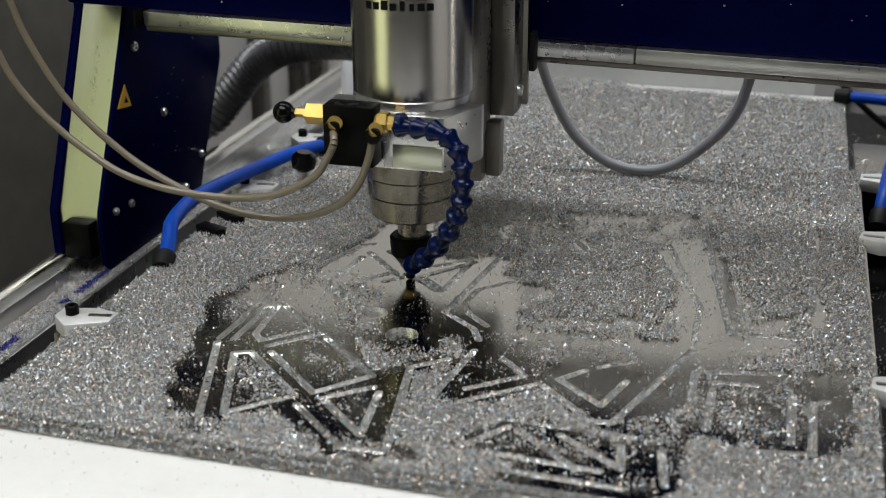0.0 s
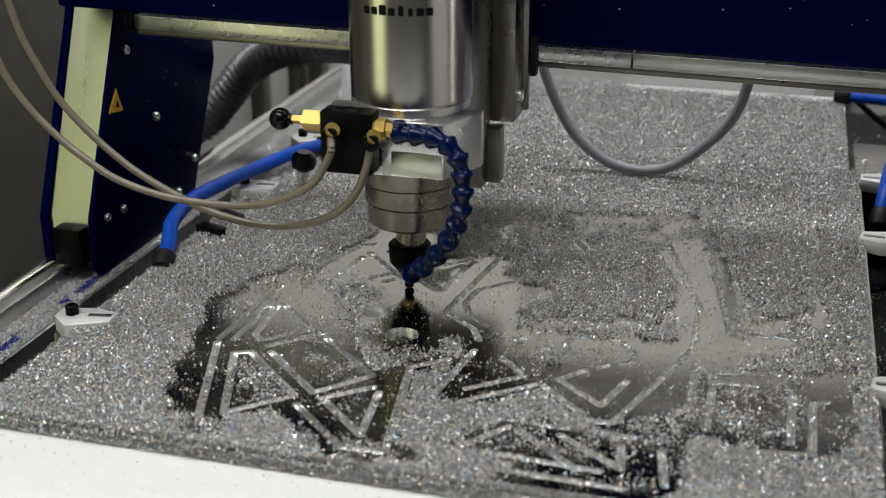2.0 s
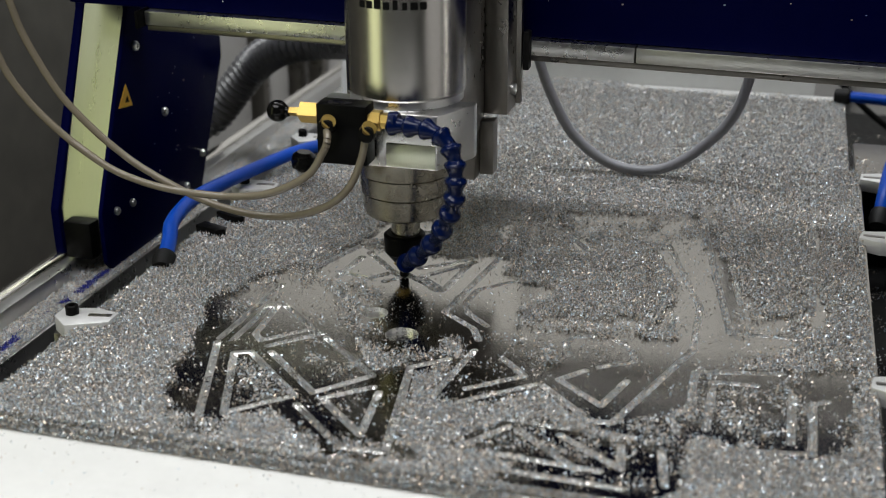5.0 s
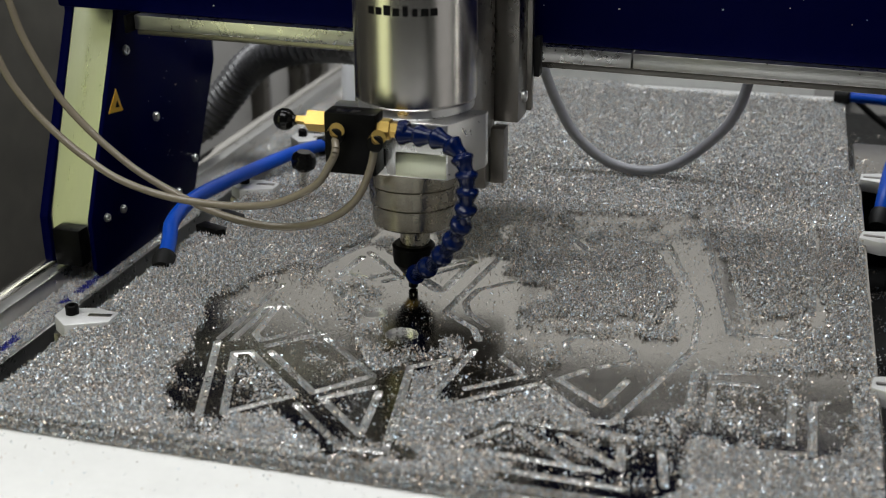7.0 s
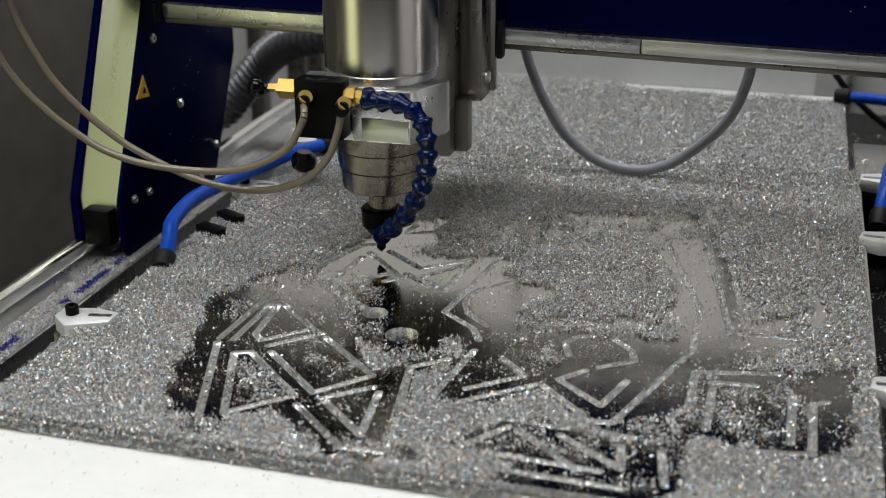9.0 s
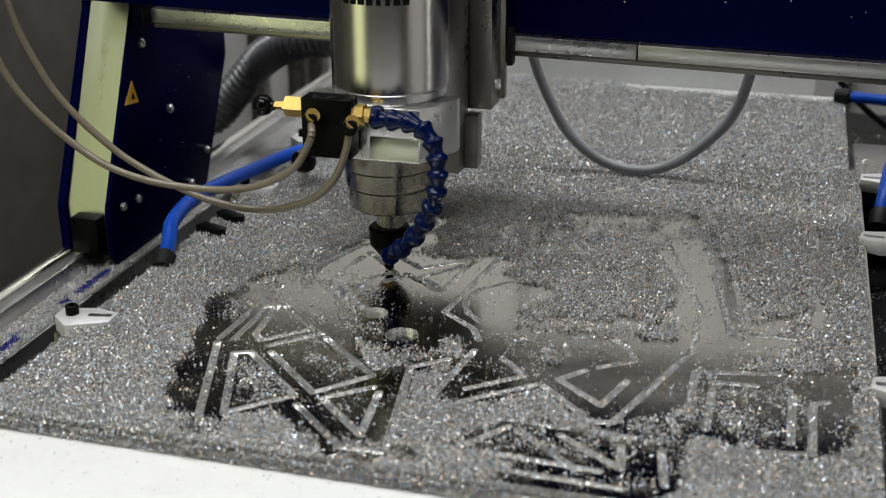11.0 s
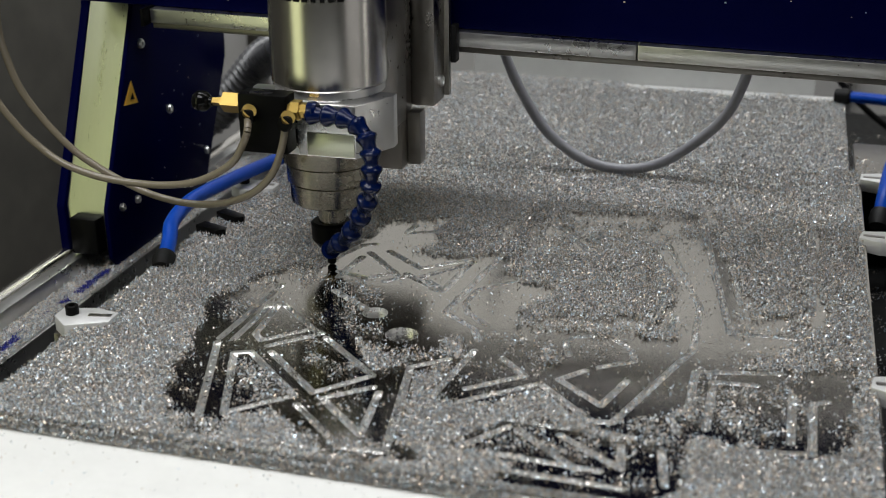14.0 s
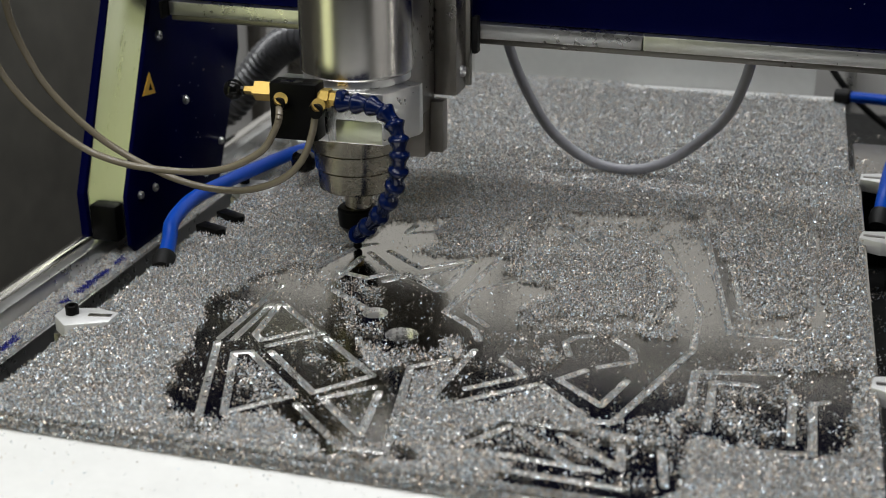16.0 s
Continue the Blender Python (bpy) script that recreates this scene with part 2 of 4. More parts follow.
# ---- the machine bed ----
def machine_bed():
    b = thing("machine_bed", (-0.18, 0.8, -0.9), "aluminium router bed frame strewn with metal chips", "machine bed")
    # Black puts the shade left of the board into the bed's colour.
    part("bed_plate", box(-0.5500, 0.30, 0.2, 1.6, -0.12, -0.094, 0.001), RUBBER, b, "bed under the board, black for the shade beside it")
    part("side_strip", box(-0.5505, -0.5200, 0.2, 1.6, -0.0935, -0.070, 0.001), ALU, b, "bare aluminium side strip")
    part("riser", box(-0.385, 0.035, 0.24, 1.33, -0.0935, -0.0222, 0.001), BLACK, b, "black riser block under the board")
    part("pedestal", box(-0.60, 0.34, 0.25, 1.55, -0.9, -0.125, 0.004), WALL, b, "grey steel pedestal")
    for x0, way in ((-0.551, -1), (0.36, 1)):
        xa, xb = sorted((x0, x0 + way * 0.012))
        r = part("side_profile", box(xa, xb, 0.1, 1.65, -0.124, -0.0555, 0.001), ALU, b, "aluminium side profile")
        xa, xb = sorted((x0 + way * 0.0123, x0 + way * 0.036))
        part("ledge", box(xa, xb, 0.1, 1.65, -0.124, -0.067, 0.001), ALU_DARK, r)
        part("shaft", lathe(bmesh.new(), (x0 + way * 0.022, 0.1, -0.0605), (0, 1, 0), [(0, 0.0063), (1.55, 0.0063)], 20), STEEL, r, "polished round guide shaft")
    return b


machine_bed()
single("spoilboard", box(-0.418, 0.0605, 0.22, 1.333, -0.022, -0.006, 0.001), BOARD, (-0.177, 0.8, -0.022),
       "white spoilboard under the engraved aluminium plate", "board")
single("rear_board", box(-0.34, 0.030, 1.334, 1.342, -0.09, 0.11, 0.001), BOARD, (-0.155, 1.338, -0.09),
       "white board standing behind the spoilboard", "board")


def side_ledge():
    t = thing("side_ledge", (0.10, 1.12, -0.094), "grey metal ledge beside the board, dusted with chips", "ledge")
    part("top", box(0.0655, 0.16, 1.075, 1.17, -0.012, -0.006, 0.001), ALU_DARK, t)
    part("support", box(0.075, 0.15, 1.085, 1.16, -0.0935, -0.0122, 0.001), BLACK, t)


side_ledge()


def coolant_bottle():
    t = thing("plastic_bottle", (-0.505, 1.40, -0.094), "white plastic bottle standing on the bed", "bottle")
    part("bottle", lathe(bmesh.new(), (-0.505, 1.40, -0.094), (0, 0, 1), [(0, 0.016), (0.002, 0.018), (0.072, 0.018), (0.084, 0.014), (0.090, 0.008), (0.098, 0.007)], 24), WHITE, t)
    part("cap", lathe(bmesh.new(), (-0.505, 1.40, 0.0042), (0, 0, 1), [(0, 0.008), (0.016, 0.007)], 20), WHITE, t)


coolant_bottle()

# ---- the engraved plate ----
GROOVES_STAR = [
    [(-0.32, 0.622), (-0.291, 0.536)],
    [(-0.295, 0.615), (-0.304, 0.611), (-0.279, 0.543), (-0.249, 0.571), (-0.295, 0.615)],
    [(-0.305, 0.682), (-0.302, 0.638), (-0.295, 0.631), (-0.272, 0.653)],
    [(-0.288, 0.625), (-0.262, 0.65)],
    [(-0.301, 0.683), (-0.264, 0.649)],
    [(-0.283, 0.618), (-0.24, 0.577), (-0.214, 0.605), (-0.258, 0.645)],
    [(-0.209, 0.592), (-0.233, 0.572), (-0.199, 0.54), (-0.204, 0.587)],
    [(-0.244, 0.562), (-0.206, 0.526), (-0.181, 0.527), (-0.196, 0.621), (-0.177, 0.637)],
    [(-0.321, 0.627), (-0.315, 0.714)],
    [(-0.312, 0.628), (-0.31, 0.681)],
]
GROOVES_MIDDLE = [
    [(-0.146, 0.646), (-0.129, 0.628), (-0.158, 0.604)],
    [(-0.12, 0.62), (-0.158, 0.588)],
    [(-0.174, 0.591), (-0.165, 0.652)],
    [(-0.116, 0.619), (-0.089, 0.592)],
    [(-0.096, 0.644), (-0.109, 0.629), (-0.081, 0.605), (-0.071, 0.637)],
    [(-0.088, 0.586), (-0.072, 0.588), (-0.038, 0.687), (-0.039, 0.749), (-0.07, 0.853), (-0.127, 0.857)],
    [(-0.166, 0.687), (-0.182, 0.702), (-0.188, 0.718), (-0.185, 0.74), (-0.166, 0.758)],
    [(-0.183, 0.805), (-0.197, 0.7), (-0.173, 0.681), (-0.166, 0.666)],
    [(-0.169, 0.844), (-0.157, 0.762)],
    [(-0.16, 0.876), (-0.121, 0.822)],
    [(-0.053, 0.732), (-0.055, 0.698)],
    [(-0.109, 0.661), (-0.114, 0.677), (-0.109, 0.686), (-0.099, 0.691)],
    [(-0.086, 0.69), (-0.073, 0.676), (-0.07, 0.663), (-0.089, 0.65)],
    [(-0.078, 0.832), (-0.059, 0.779)],
]
GROOVES_CROSS = [
    [(-0.304, 0.749), (-0.287, 0.794), (-0.278, 0.8)],
    [(-0.276, 0.783), (-0.243, 0.747)],
    [(-0.263, 0.789), (-0.233, 0.765), (-0.204, 0.789)],
    [(-0.239, 0.753), (-0.211, 0.731)],
    [(-0.286, 0.745), (-0.263, 0.739), (-0.248, 0.754)],
    [(-0.25, 0.737), (-0.24, 0.747)],
    [(-0.199, 0.785), (-0.228, 0.751), (-0.207, 0.732), (-0.202, 0.779)],
    [(-0.26, 0.843), (-0.262, 0.827), (-0.234, 0.838)],
    [(-0.277, 0.713), (-0.244, 0.689)],
    [(-0.283, 0.736), (-0.279, 0.774)],
]
GROOVES_FRONT = [
    [(-0.154, 0.549), (-0.13, 0.577), (-0.059, 0.575)],
    [(-0.145, 0.543), (-0.125, 0.569)],
    [(-0.12, 0.568), (-0.083, 0.537)],
    [(-0.097, 0.568), (-0.061, 0.543), (-0.064, 0.565)],
    [(-0.131, 0.541), (-0.071, 0.538)],
    [(-0.043, 0.565), (-0.038, 0.533)],
    [(-0.13, 0.527), (-0.058, 0.525)],
]
GROOVES_SIDE = [
    [(-0.037, 0.587), (-0.043, 0.602), (-0.034, 0.617), (-0.034, 0.659), (0.013, 0.669)],
    [(-0.023, 0.594), (-0.023, 0.649), (0.001, 0.651)],
    [(0.021, 0.645), (0.021, 0.591)],
    [(0.04, 0.642), (0.032, 0.637), (0.032, 0.583), (0.005, 0.578)],
    [(-0.059, 0.991), (-0.045, 0.877), (-0.018, 0.716), (0.022, 0.719)],
    [(0.03, 1.046), (0.031, 0.755)],
    [(-0.02, 0.797), (-0.013, 0.757)],
    [(-0.076, 0.834), (-0.058, 0.777)],
]
CLEARINGS = []
CLEARINGS.append((0.15, [(-0.352, 0.678), (-0.339, 0.711), (-0.32, 0.747), (-0.286, 0.746), (-0.219, 0.653), (-0.283, 0.636), (-0.319, 0.626)]))  # thin band round the star
CLEARINGS.append((0.02, [(-0.353, 0.68), (-0.34, 0.68), (-0.321, 0.63), (-0.31, 0.613), (-0.273, 0.535), (-0.267, 0.513), (-0.299, 0.514), (-0.318, 0.552), (-0.331, 0.584), (-0.332, 0.608), (-0.34, 0.637)]))  # strip
CLEARINGS.append((0.16, [(-0.32, 0.558), (-0.306, 0.562), (-0.29, 0.534), (-0.276, 0.534), (-0.269, 0.516), (-0.299, 0.516)]))  # strip foot
CLEARINGS.append((0.025, [(-0.321, 0.624), (-0.321, 0.673), (-0.32, 0.724), (-0.294, 0.723), (-0.261, 0.676), (-0.212, 0.609), (-0.204, 0.619), (-0.199, 0.628), (-0.177, 0.643), (-0.165, 0.637), (-0.181, 0.621), (-0.19, 0.614), (-0.187, 0.588), (-0.177, 0.534), (-0.157, 0.527), (-0.184, 0.512), (-0.207, 0.513), (-0.231, 0.531), (-0.246, 0.547), (-0.275, 0.539)]))  # star
CLEARINGS.append((0.25, [(-0.295, 0.602), (-0.256, 0.576), (-0.254, 0.566), (-0.276, 0.553)]))  # inside the triangle
CLEARINGS.append((0.17, [(-0.273, 0.647), (-0.253, 0.644), (-0.223, 0.61), (-0.231, 0.595), (-0.257, 0.612)]))  # inside the window
CLEARINGS.append((0.2, [(-0.223, 0.539), (-0.194, 0.529), (-0.18, 0.533), (-0.18, 0.524), (-0.204, 0.521)]))  # front corner of the star
CLEARINGS.append((0.008, [(-0.304, 0.743), (-0.299, 0.78), (-0.288, 0.811), (-0.283, 0.85), (-0.237, 0.864), (-0.235, 0.848), (-0.233, 0.803), (-0.246, 0.794), (-0.205, 0.794), (-0.183, 0.81), (-0.168, 0.767), (-0.142, 0.756), (-0.147, 0.734), (-0.154, 0.705), (-0.161, 0.678), (-0.17, 0.664), (-0.202, 0.655), (-0.22, 0.656), (-0.233, 0.697), (-0.253, 0.696), (-0.279, 0.727)]))  # clean cross
CLEARINGS.append((0.22, [(-0.285, 0.726), (-0.265, 0.731), (-0.24, 0.718), (-0.24, 0.695), (-0.219, 0.653), (-0.229, 0.651), (-0.254, 0.678)]))  # drift under the cross
CLEARINGS.append((0.2, [(-0.236, 0.649), (-0.189, 0.66), (-0.178, 0.647), (-0.2, 0.627), (-0.208, 0.618), (-0.223, 0.633)]))  # drift below the holes
CLEARINGS.append((0.03, [(-0.182, 0.664), (-0.161, 0.678), (-0.154, 0.705), (-0.145, 0.695), (-0.135, 0.66), (-0.109, 0.648), (-0.096, 0.648), (-0.114, 0.622), (-0.12, 0.606), (-0.144, 0.583), (-0.164, 0.584), (-0.176, 0.591), (-0.174, 0.62), (-0.166, 0.644)]))  # flank of the cross
CLEARINGS.append((0.5, [(-0.246, 0.847), (-0.22, 0.886), (-0.176, 0.878), (-0.155, 0.771), (-0.166, 0.763), (-0.182, 0.808), (-0.205, 0.794), (-0.242, 0.798), (-0.232, 0.806)]))  # dark chips behind the cross
CLEARINGS.append((0.05, [(-0.2, 0.866), (-0.191, 0.868), (-0.182, 0.834), (-0.188, 0.829)]))  # small bare spot
CLEARINGS.append((0.2, [(-0.175, 0.873), (-0.156, 0.903), (-0.096, 0.913), (-0.05, 0.938), (-0.045, 0.843), (-0.078, 0.834), (-0.12, 0.82), (-0.164, 0.822)]))  # bare band at the back
CLEARINGS.append((0.016, [(-0.154, 0.705), (-0.147, 0.734), (-0.142, 0.756), (-0.133, 0.747), (-0.149, 0.715), (-0.122, 0.692), (-0.072, 0.694), (-0.052, 0.699), (-0.059, 0.787), (-0.078, 0.832), (-0.073, 0.864), (-0.047, 0.876), (-0.03, 0.775), (-0.015, 0.716), (0.027, 0.729), (0.019, 0.699), (-0.003, 0.681), (-0.031, 0.662), (-0.032, 0.611), (-0.045, 0.597), (-0.063, 0.583), (-0.085, 0.587), (-0.114, 0.608), (-0.123, 0.619), (-0.108, 0.645)]))  # middle bare field
CLEARINGS.append((0.46, [(-0.161, 0.809), (-0.12, 0.817), (-0.082, 0.835), (-0.058, 0.779), (-0.064, 0.743), (-0.075, 0.697), (-0.099, 0.711), (-0.119, 0.702), (-0.148, 0.72), (-0.13, 0.743), (-0.15, 0.762)]))  # middle chips
CLEARINGS.append((0.24, [(-0.153, 0.701), (-0.125, 0.713), (-0.078, 0.726), (-0.072, 0.694), (-0.103, 0.695), (-0.13, 0.678), (-0.122, 0.656), (-0.109, 0.648), (-0.123, 0.641), (-0.142, 0.666)]))  # hanging drift
CLEARINGS.append((0.21, [(-0.062, 0.744), (-0.056, 0.745), (-0.054, 0.7), (-0.062, 0.696)]))  # column of chips
CLEARINGS.append((0.03, [(-0.054, 0.951), (-0.046, 0.953), (-0.036, 0.856), (-0.011, 0.762), (-0.015, 0.717), (-0.033, 0.775)]))  # bare strip to the right
CLEARINGS.append((0.225, [(-0.02, 0.797), (-0.004, 0.802), (0.001, 0.747), (0.027, 0.754), (0.027, 0.727), (-0.014, 0.719)]))  # thin corner
CLEARINGS.append((0.52, [(-0.042, 0.934), (0.073, 0.958), (0.069, 0.784), (0.0, 0.756), (-0.011, 0.78), (-0.025, 0.816)]))  # right field
CLEARINGS.append((0.025, [(0.027, 0.777), (0.041, 0.78), (0.041, 0.734), (0.028, 0.729)]))  # end of the slot
CLEARINGS.append((0.01, [(0.027, 1.045), (0.033, 1.046), (0.035, 0.774), (0.028, 0.772)]))  # slot
CLEARINGS.append((0.025, [(-0.044, 0.598), (-0.031, 0.608), (-0.031, 0.662), (-0.003, 0.681), (0.051, 0.689), (0.056, 0.682), (0.053, 0.588), (0.033, 0.575), (0.007, 0.579), (-0.018, 0.578), (-0.041, 0.586)]))  # letters
CLEARINGS.append((0.17, [(-0.031, 0.659), (-0.011, 0.643), (0.026, 0.667), (0.03, 0.609), (0.015, 0.596), (-0.007, 0.581), (-0.039, 0.584), (-0.028, 0.618)]))  # drift over the letters
CLEARINGS.append((0.5, [(0.006, 0.684), (0.029, 0.723), (0.059, 0.729), (0.056, 0.688), (0.035, 0.677), (-0.012, 0.667)]))  # drift above the letters
CLEARINGS.append((0.15, [(-0.068, 0.591), (-0.044, 0.598), (-0.021, 0.577), (-0.056, 0.57), (-0.09, 0.582)]))  # dim strip below the field
CLEARINGS.append((0.06, [(-0.152, 0.541), (-0.128, 0.575), (-0.083, 0.575), (-0.055, 0.568), (-0.031, 0.574), (-0.027, 0.531), (-0.031, 0.52), (-0.062, 0.512), (-0.109, 0.501), (-0.124, 0.515), (-0.115, 0.526), (-0.126, 0.536)]))  # front figure
CLEARINGS.append((0.14, [(-0.123, 0.567), (-0.094, 0.569), (-0.067, 0.564), (-0.062, 0.54), (-0.085, 0.537), (-0.119, 0.544)]))  # front drift
CLEARINGS.append((0.004, [(-0.128, 0.52), (-0.061, 0.524), (-0.041, 0.522), (-0.04, 0.513), (-0.092, 0.498), (-0.116, 0.507)]))  # bare front
CLEARINGS.append((0.01, [(-0.255, 0.695), (-0.234, 0.701), (-0.227, 0.678), (-0.247, 0.673)]))  # small bore
CLEARINGS.append((0.01, [(-0.232, 0.675), (-0.207, 0.682), (-0.197, 0.65), (-0.221, 0.643)]))  # large bore


def groove_cutter(path, width, depth):
    """The solid that a ball-nosed mill takes out of the plate along a path: sloping walls and a narrow floor."""
    bm = bmesh.new()
    (x0, y0), (x1, y1) = path
    d = Vector((x1 - x0, y1 - y0)).normalized()
    n = Vector((-d.y, d.x))
    rings = []
    for z, half in ((-depth, 0.26 * width), (-depth * 0.72, 0.40 * width), (0.0004, 0.5 * width), (0.01, 0.5 * width)):
        ring = []
        for c, sgn in (((x1, y1), 1), ((x0, y0), -1)):
            for k in range(5):
                a = math.pi * (k / 4 - 0.5)
                v = (d * math.cos(a) + n * math.sin(a)) * sgn * half
                ring.append(bm.verts.new((c[0] + v.x, c[1] + v.y, z)))
        rings.append(ring)
    for a, b in zip(rings, rings[1:]):
        for k in range(10):
            bm.faces.new((a[k], a[(k + 1) % 10], b[(k + 1) % 10], b[k]))
    bm.faces.new(rings[0][::-1])
    bm.faces.new(rings[-1])
    bmesh.ops.recalc_face_normals(bm, faces=bm.faces[:])
    return bm


def disc_cutter(bm, x, y, r, depth):
    prism(bm, [(x + r * math.cos(a), y + r * math.sin(a)) for a in (2 * math.pi * k / 28 for k in range(28))], "z", -depth, 0.01)


def engraved_plate():
    bm = box(-0.412, 0.068, 0.508, 1.062, -0.0058, 0.0, 0.0004)
    plate = single("engraved_plate", bm, PLATE, (-0.172, 0.787, -0.0058), "milled aluminium plate with engraved grooves, half covered in chips", "metal plate")
    plate.data.materials.append(CUT)
    i = 0
    for group in (GROOVES_STAR, GROOVES_MIDDLE, GROOVES_CROSS, GROOVES_FRONT, GROOVES_SIDE):
        for path in group:
            for a, b in zip(path, path[1:]):
                i += 1
                cb = groove_cutter([a, b], 0.0060 if group is GROOVES_CROSS else 0.0050, 0.0021 + 0.00002 * (i % 40))
                apply_cut(plate, cb)
    cb = bmesh.new()
    disc_cutter(cb, -0.214, 0.661, 0.0105, 0.0035)
    disc_cutter(cb, -0.240, 0.687, 0.0085, 0.0033)
    apply_cut(plate, cb)
    plate.data.polygons.foreach_set("use_smooth", [False] * len(plate.data.polygons))
    plate.data.update()
    return plate


def apply_cut(target, bm):
    cutter = link("cutter", bm, CUT, target.location)
    cutter.location = target.location
    md = target.modifiers.new("cut", "BOOLEAN")
    md.operation, md.solver, md.object = "DIFFERENCE", "EXACT", cutter
    md.material_mode = "TRANSFER"
    bpy.context.view_layer.update()
    me = bpy.data.meshes.new_from_object(target.evaluated_get(bpy.context.evaluated_depsgraph_get()))
    target.modifiers.clear()
    old, target.data = target.data, me
    bpy.data.meshes.remove(old)
    data = cutter.data
    bpy.data.objects.remove(cutter)
    bpy.data.meshes.remove(data)


engraved_plate()


# ---- loose chips ----
def inside(x, y, poly):
    hit = np.zeros(len(x), bool)
    j = len(poly) - 1
    for i in range(len(poly)):
        (xi, yi), (xj, yj) = poly[i], poly[j]
        c = ((yi > y) != (yj > y)) & (x < (xj - xi) * (y - yi) / (yj - yi + 1e-12) + xi)
        hit ^= c
        j = i
    return hit


def lattice(x, y, cell, seed):
    """Smooth noise from 0 to 1 over the plan."""
    rng = np.random.default_rng(seed)
    tab = rng.random((64, 64))
    u, v = x / cell, y / cell
    i, j = np.floor(u).astype(int), np.floor(v).astype(int)
    a, b = u - i, v - j
    a, b = a * a * (3 - 2 * a), b * b * (3 - 2 * b)
    g = lambda p, q: tab[p % 64, q % 64]
    return (g(i, j) * (1 - a) + g(i + 1, j) * a) * (1 - b) + (g(i, j + 1) * (1 - a) + g(i + 1, j + 1) * a) * b


def density(x, y, rng):
    """How much of the plate is covered with chips."""
    d = np.ones(len(x))
    jx, jy = x + rng.normal(0, 0.0013, len(x)), y + rng.normal(0, 0.0020, len(x))
    jx += (lattice(x, y, 0.008, 5) - 0.5) * 0.008
    jy += (lattice(x, y, 0.008, 6) - 0.5) * 0.010
    for level, poly in CLEARINGS:
        d = np.where(inside(jx, jy, poly), level, d)
    patchy = lattice(x, y, 0.012, 1) * 0.6 + lattice(x, y, 0.004, 2) * 0.4
    d = np.where(d < 0.35, d * np.clip((patchy - 0.32) * 4.5, 0, 3), d * np.clip(0.62 + patchy, 0, 1))
    # thinner towards the back of the plate, deep again on the board behind it
    d = np.where((d > 0.6) & (y < 1.065), d * (1 - 0.42 * np.clip((y - 0.70) / 0.15, 0, 1)), d)
    return np.clip(d, 0, 1)


def flakes(name, x, y, z, size, material, rng, label):
    """Thousands of small bent flakes as one mesh."""
    n = len(x)
    yaw, tilt, roll = rng.random(n) * 6.283, rng.normal(0, 0.7, n), rng.normal(0, 0.7, n)
    c, s = np.cos(yaw), np.sin(yaw)
    u = np.stack([c * np.cos(tilt), s * np.cos(tilt), np.sin(tilt)], 1)
    w = np.stack([-s * np.cos(roll), c * np.cos(roll), np.sin(roll)], 1)
    ln, wd = size * rng.uniform(0.6, 1.5, n), size * rng.uniform(0.35, 0.8, n)
    p = np.stack([x, y, z], 1)
    up = np.array([0, 0, 1.0])
    bend = (size * rng.uniform(0.05, 0.4, n))[:, None] * up
    a, b = u * ln[:, None] / 2, w * wd[:, None] / 2
    v = np.stack([p - a - b, p + a - b * 0.7 + bend, p + a * 0.8 + b, p - a * 0.9 + b * 0.8 + bend], 1).reshape(-1, 3)
    low = v[:, 2].reshape(n, 4).min(1)
    v[:, 2] += np.repeat(np.maximum(0, z - low), 4)
    k = np.arange(n)[:, None] * 4
    tri = np.concatenate([k, k + 1, k + 2, k, k + 2, k + 3], 1).reshape(-1)
    me = bpy.data.meshes.new(name)
    me.vertices.add(len(v))
    me.vertices.foreach_set("co", v.astype(np.float32).ravel())
    me.loops.add(len(tri))
    me.loops.foreach_set("vertex_index", tri.astype(np.int32))
    me.polygons.add(len(tri) // 3)
    me.polygons.foreach_set("loop_start", np.arange(0, len(tri), 3, dtype=np.int32))
    me.update(calc_edges=True)
    me.materials.append(material)
    return tagged(new(name, me), label, "metal chips", kind="stuff")


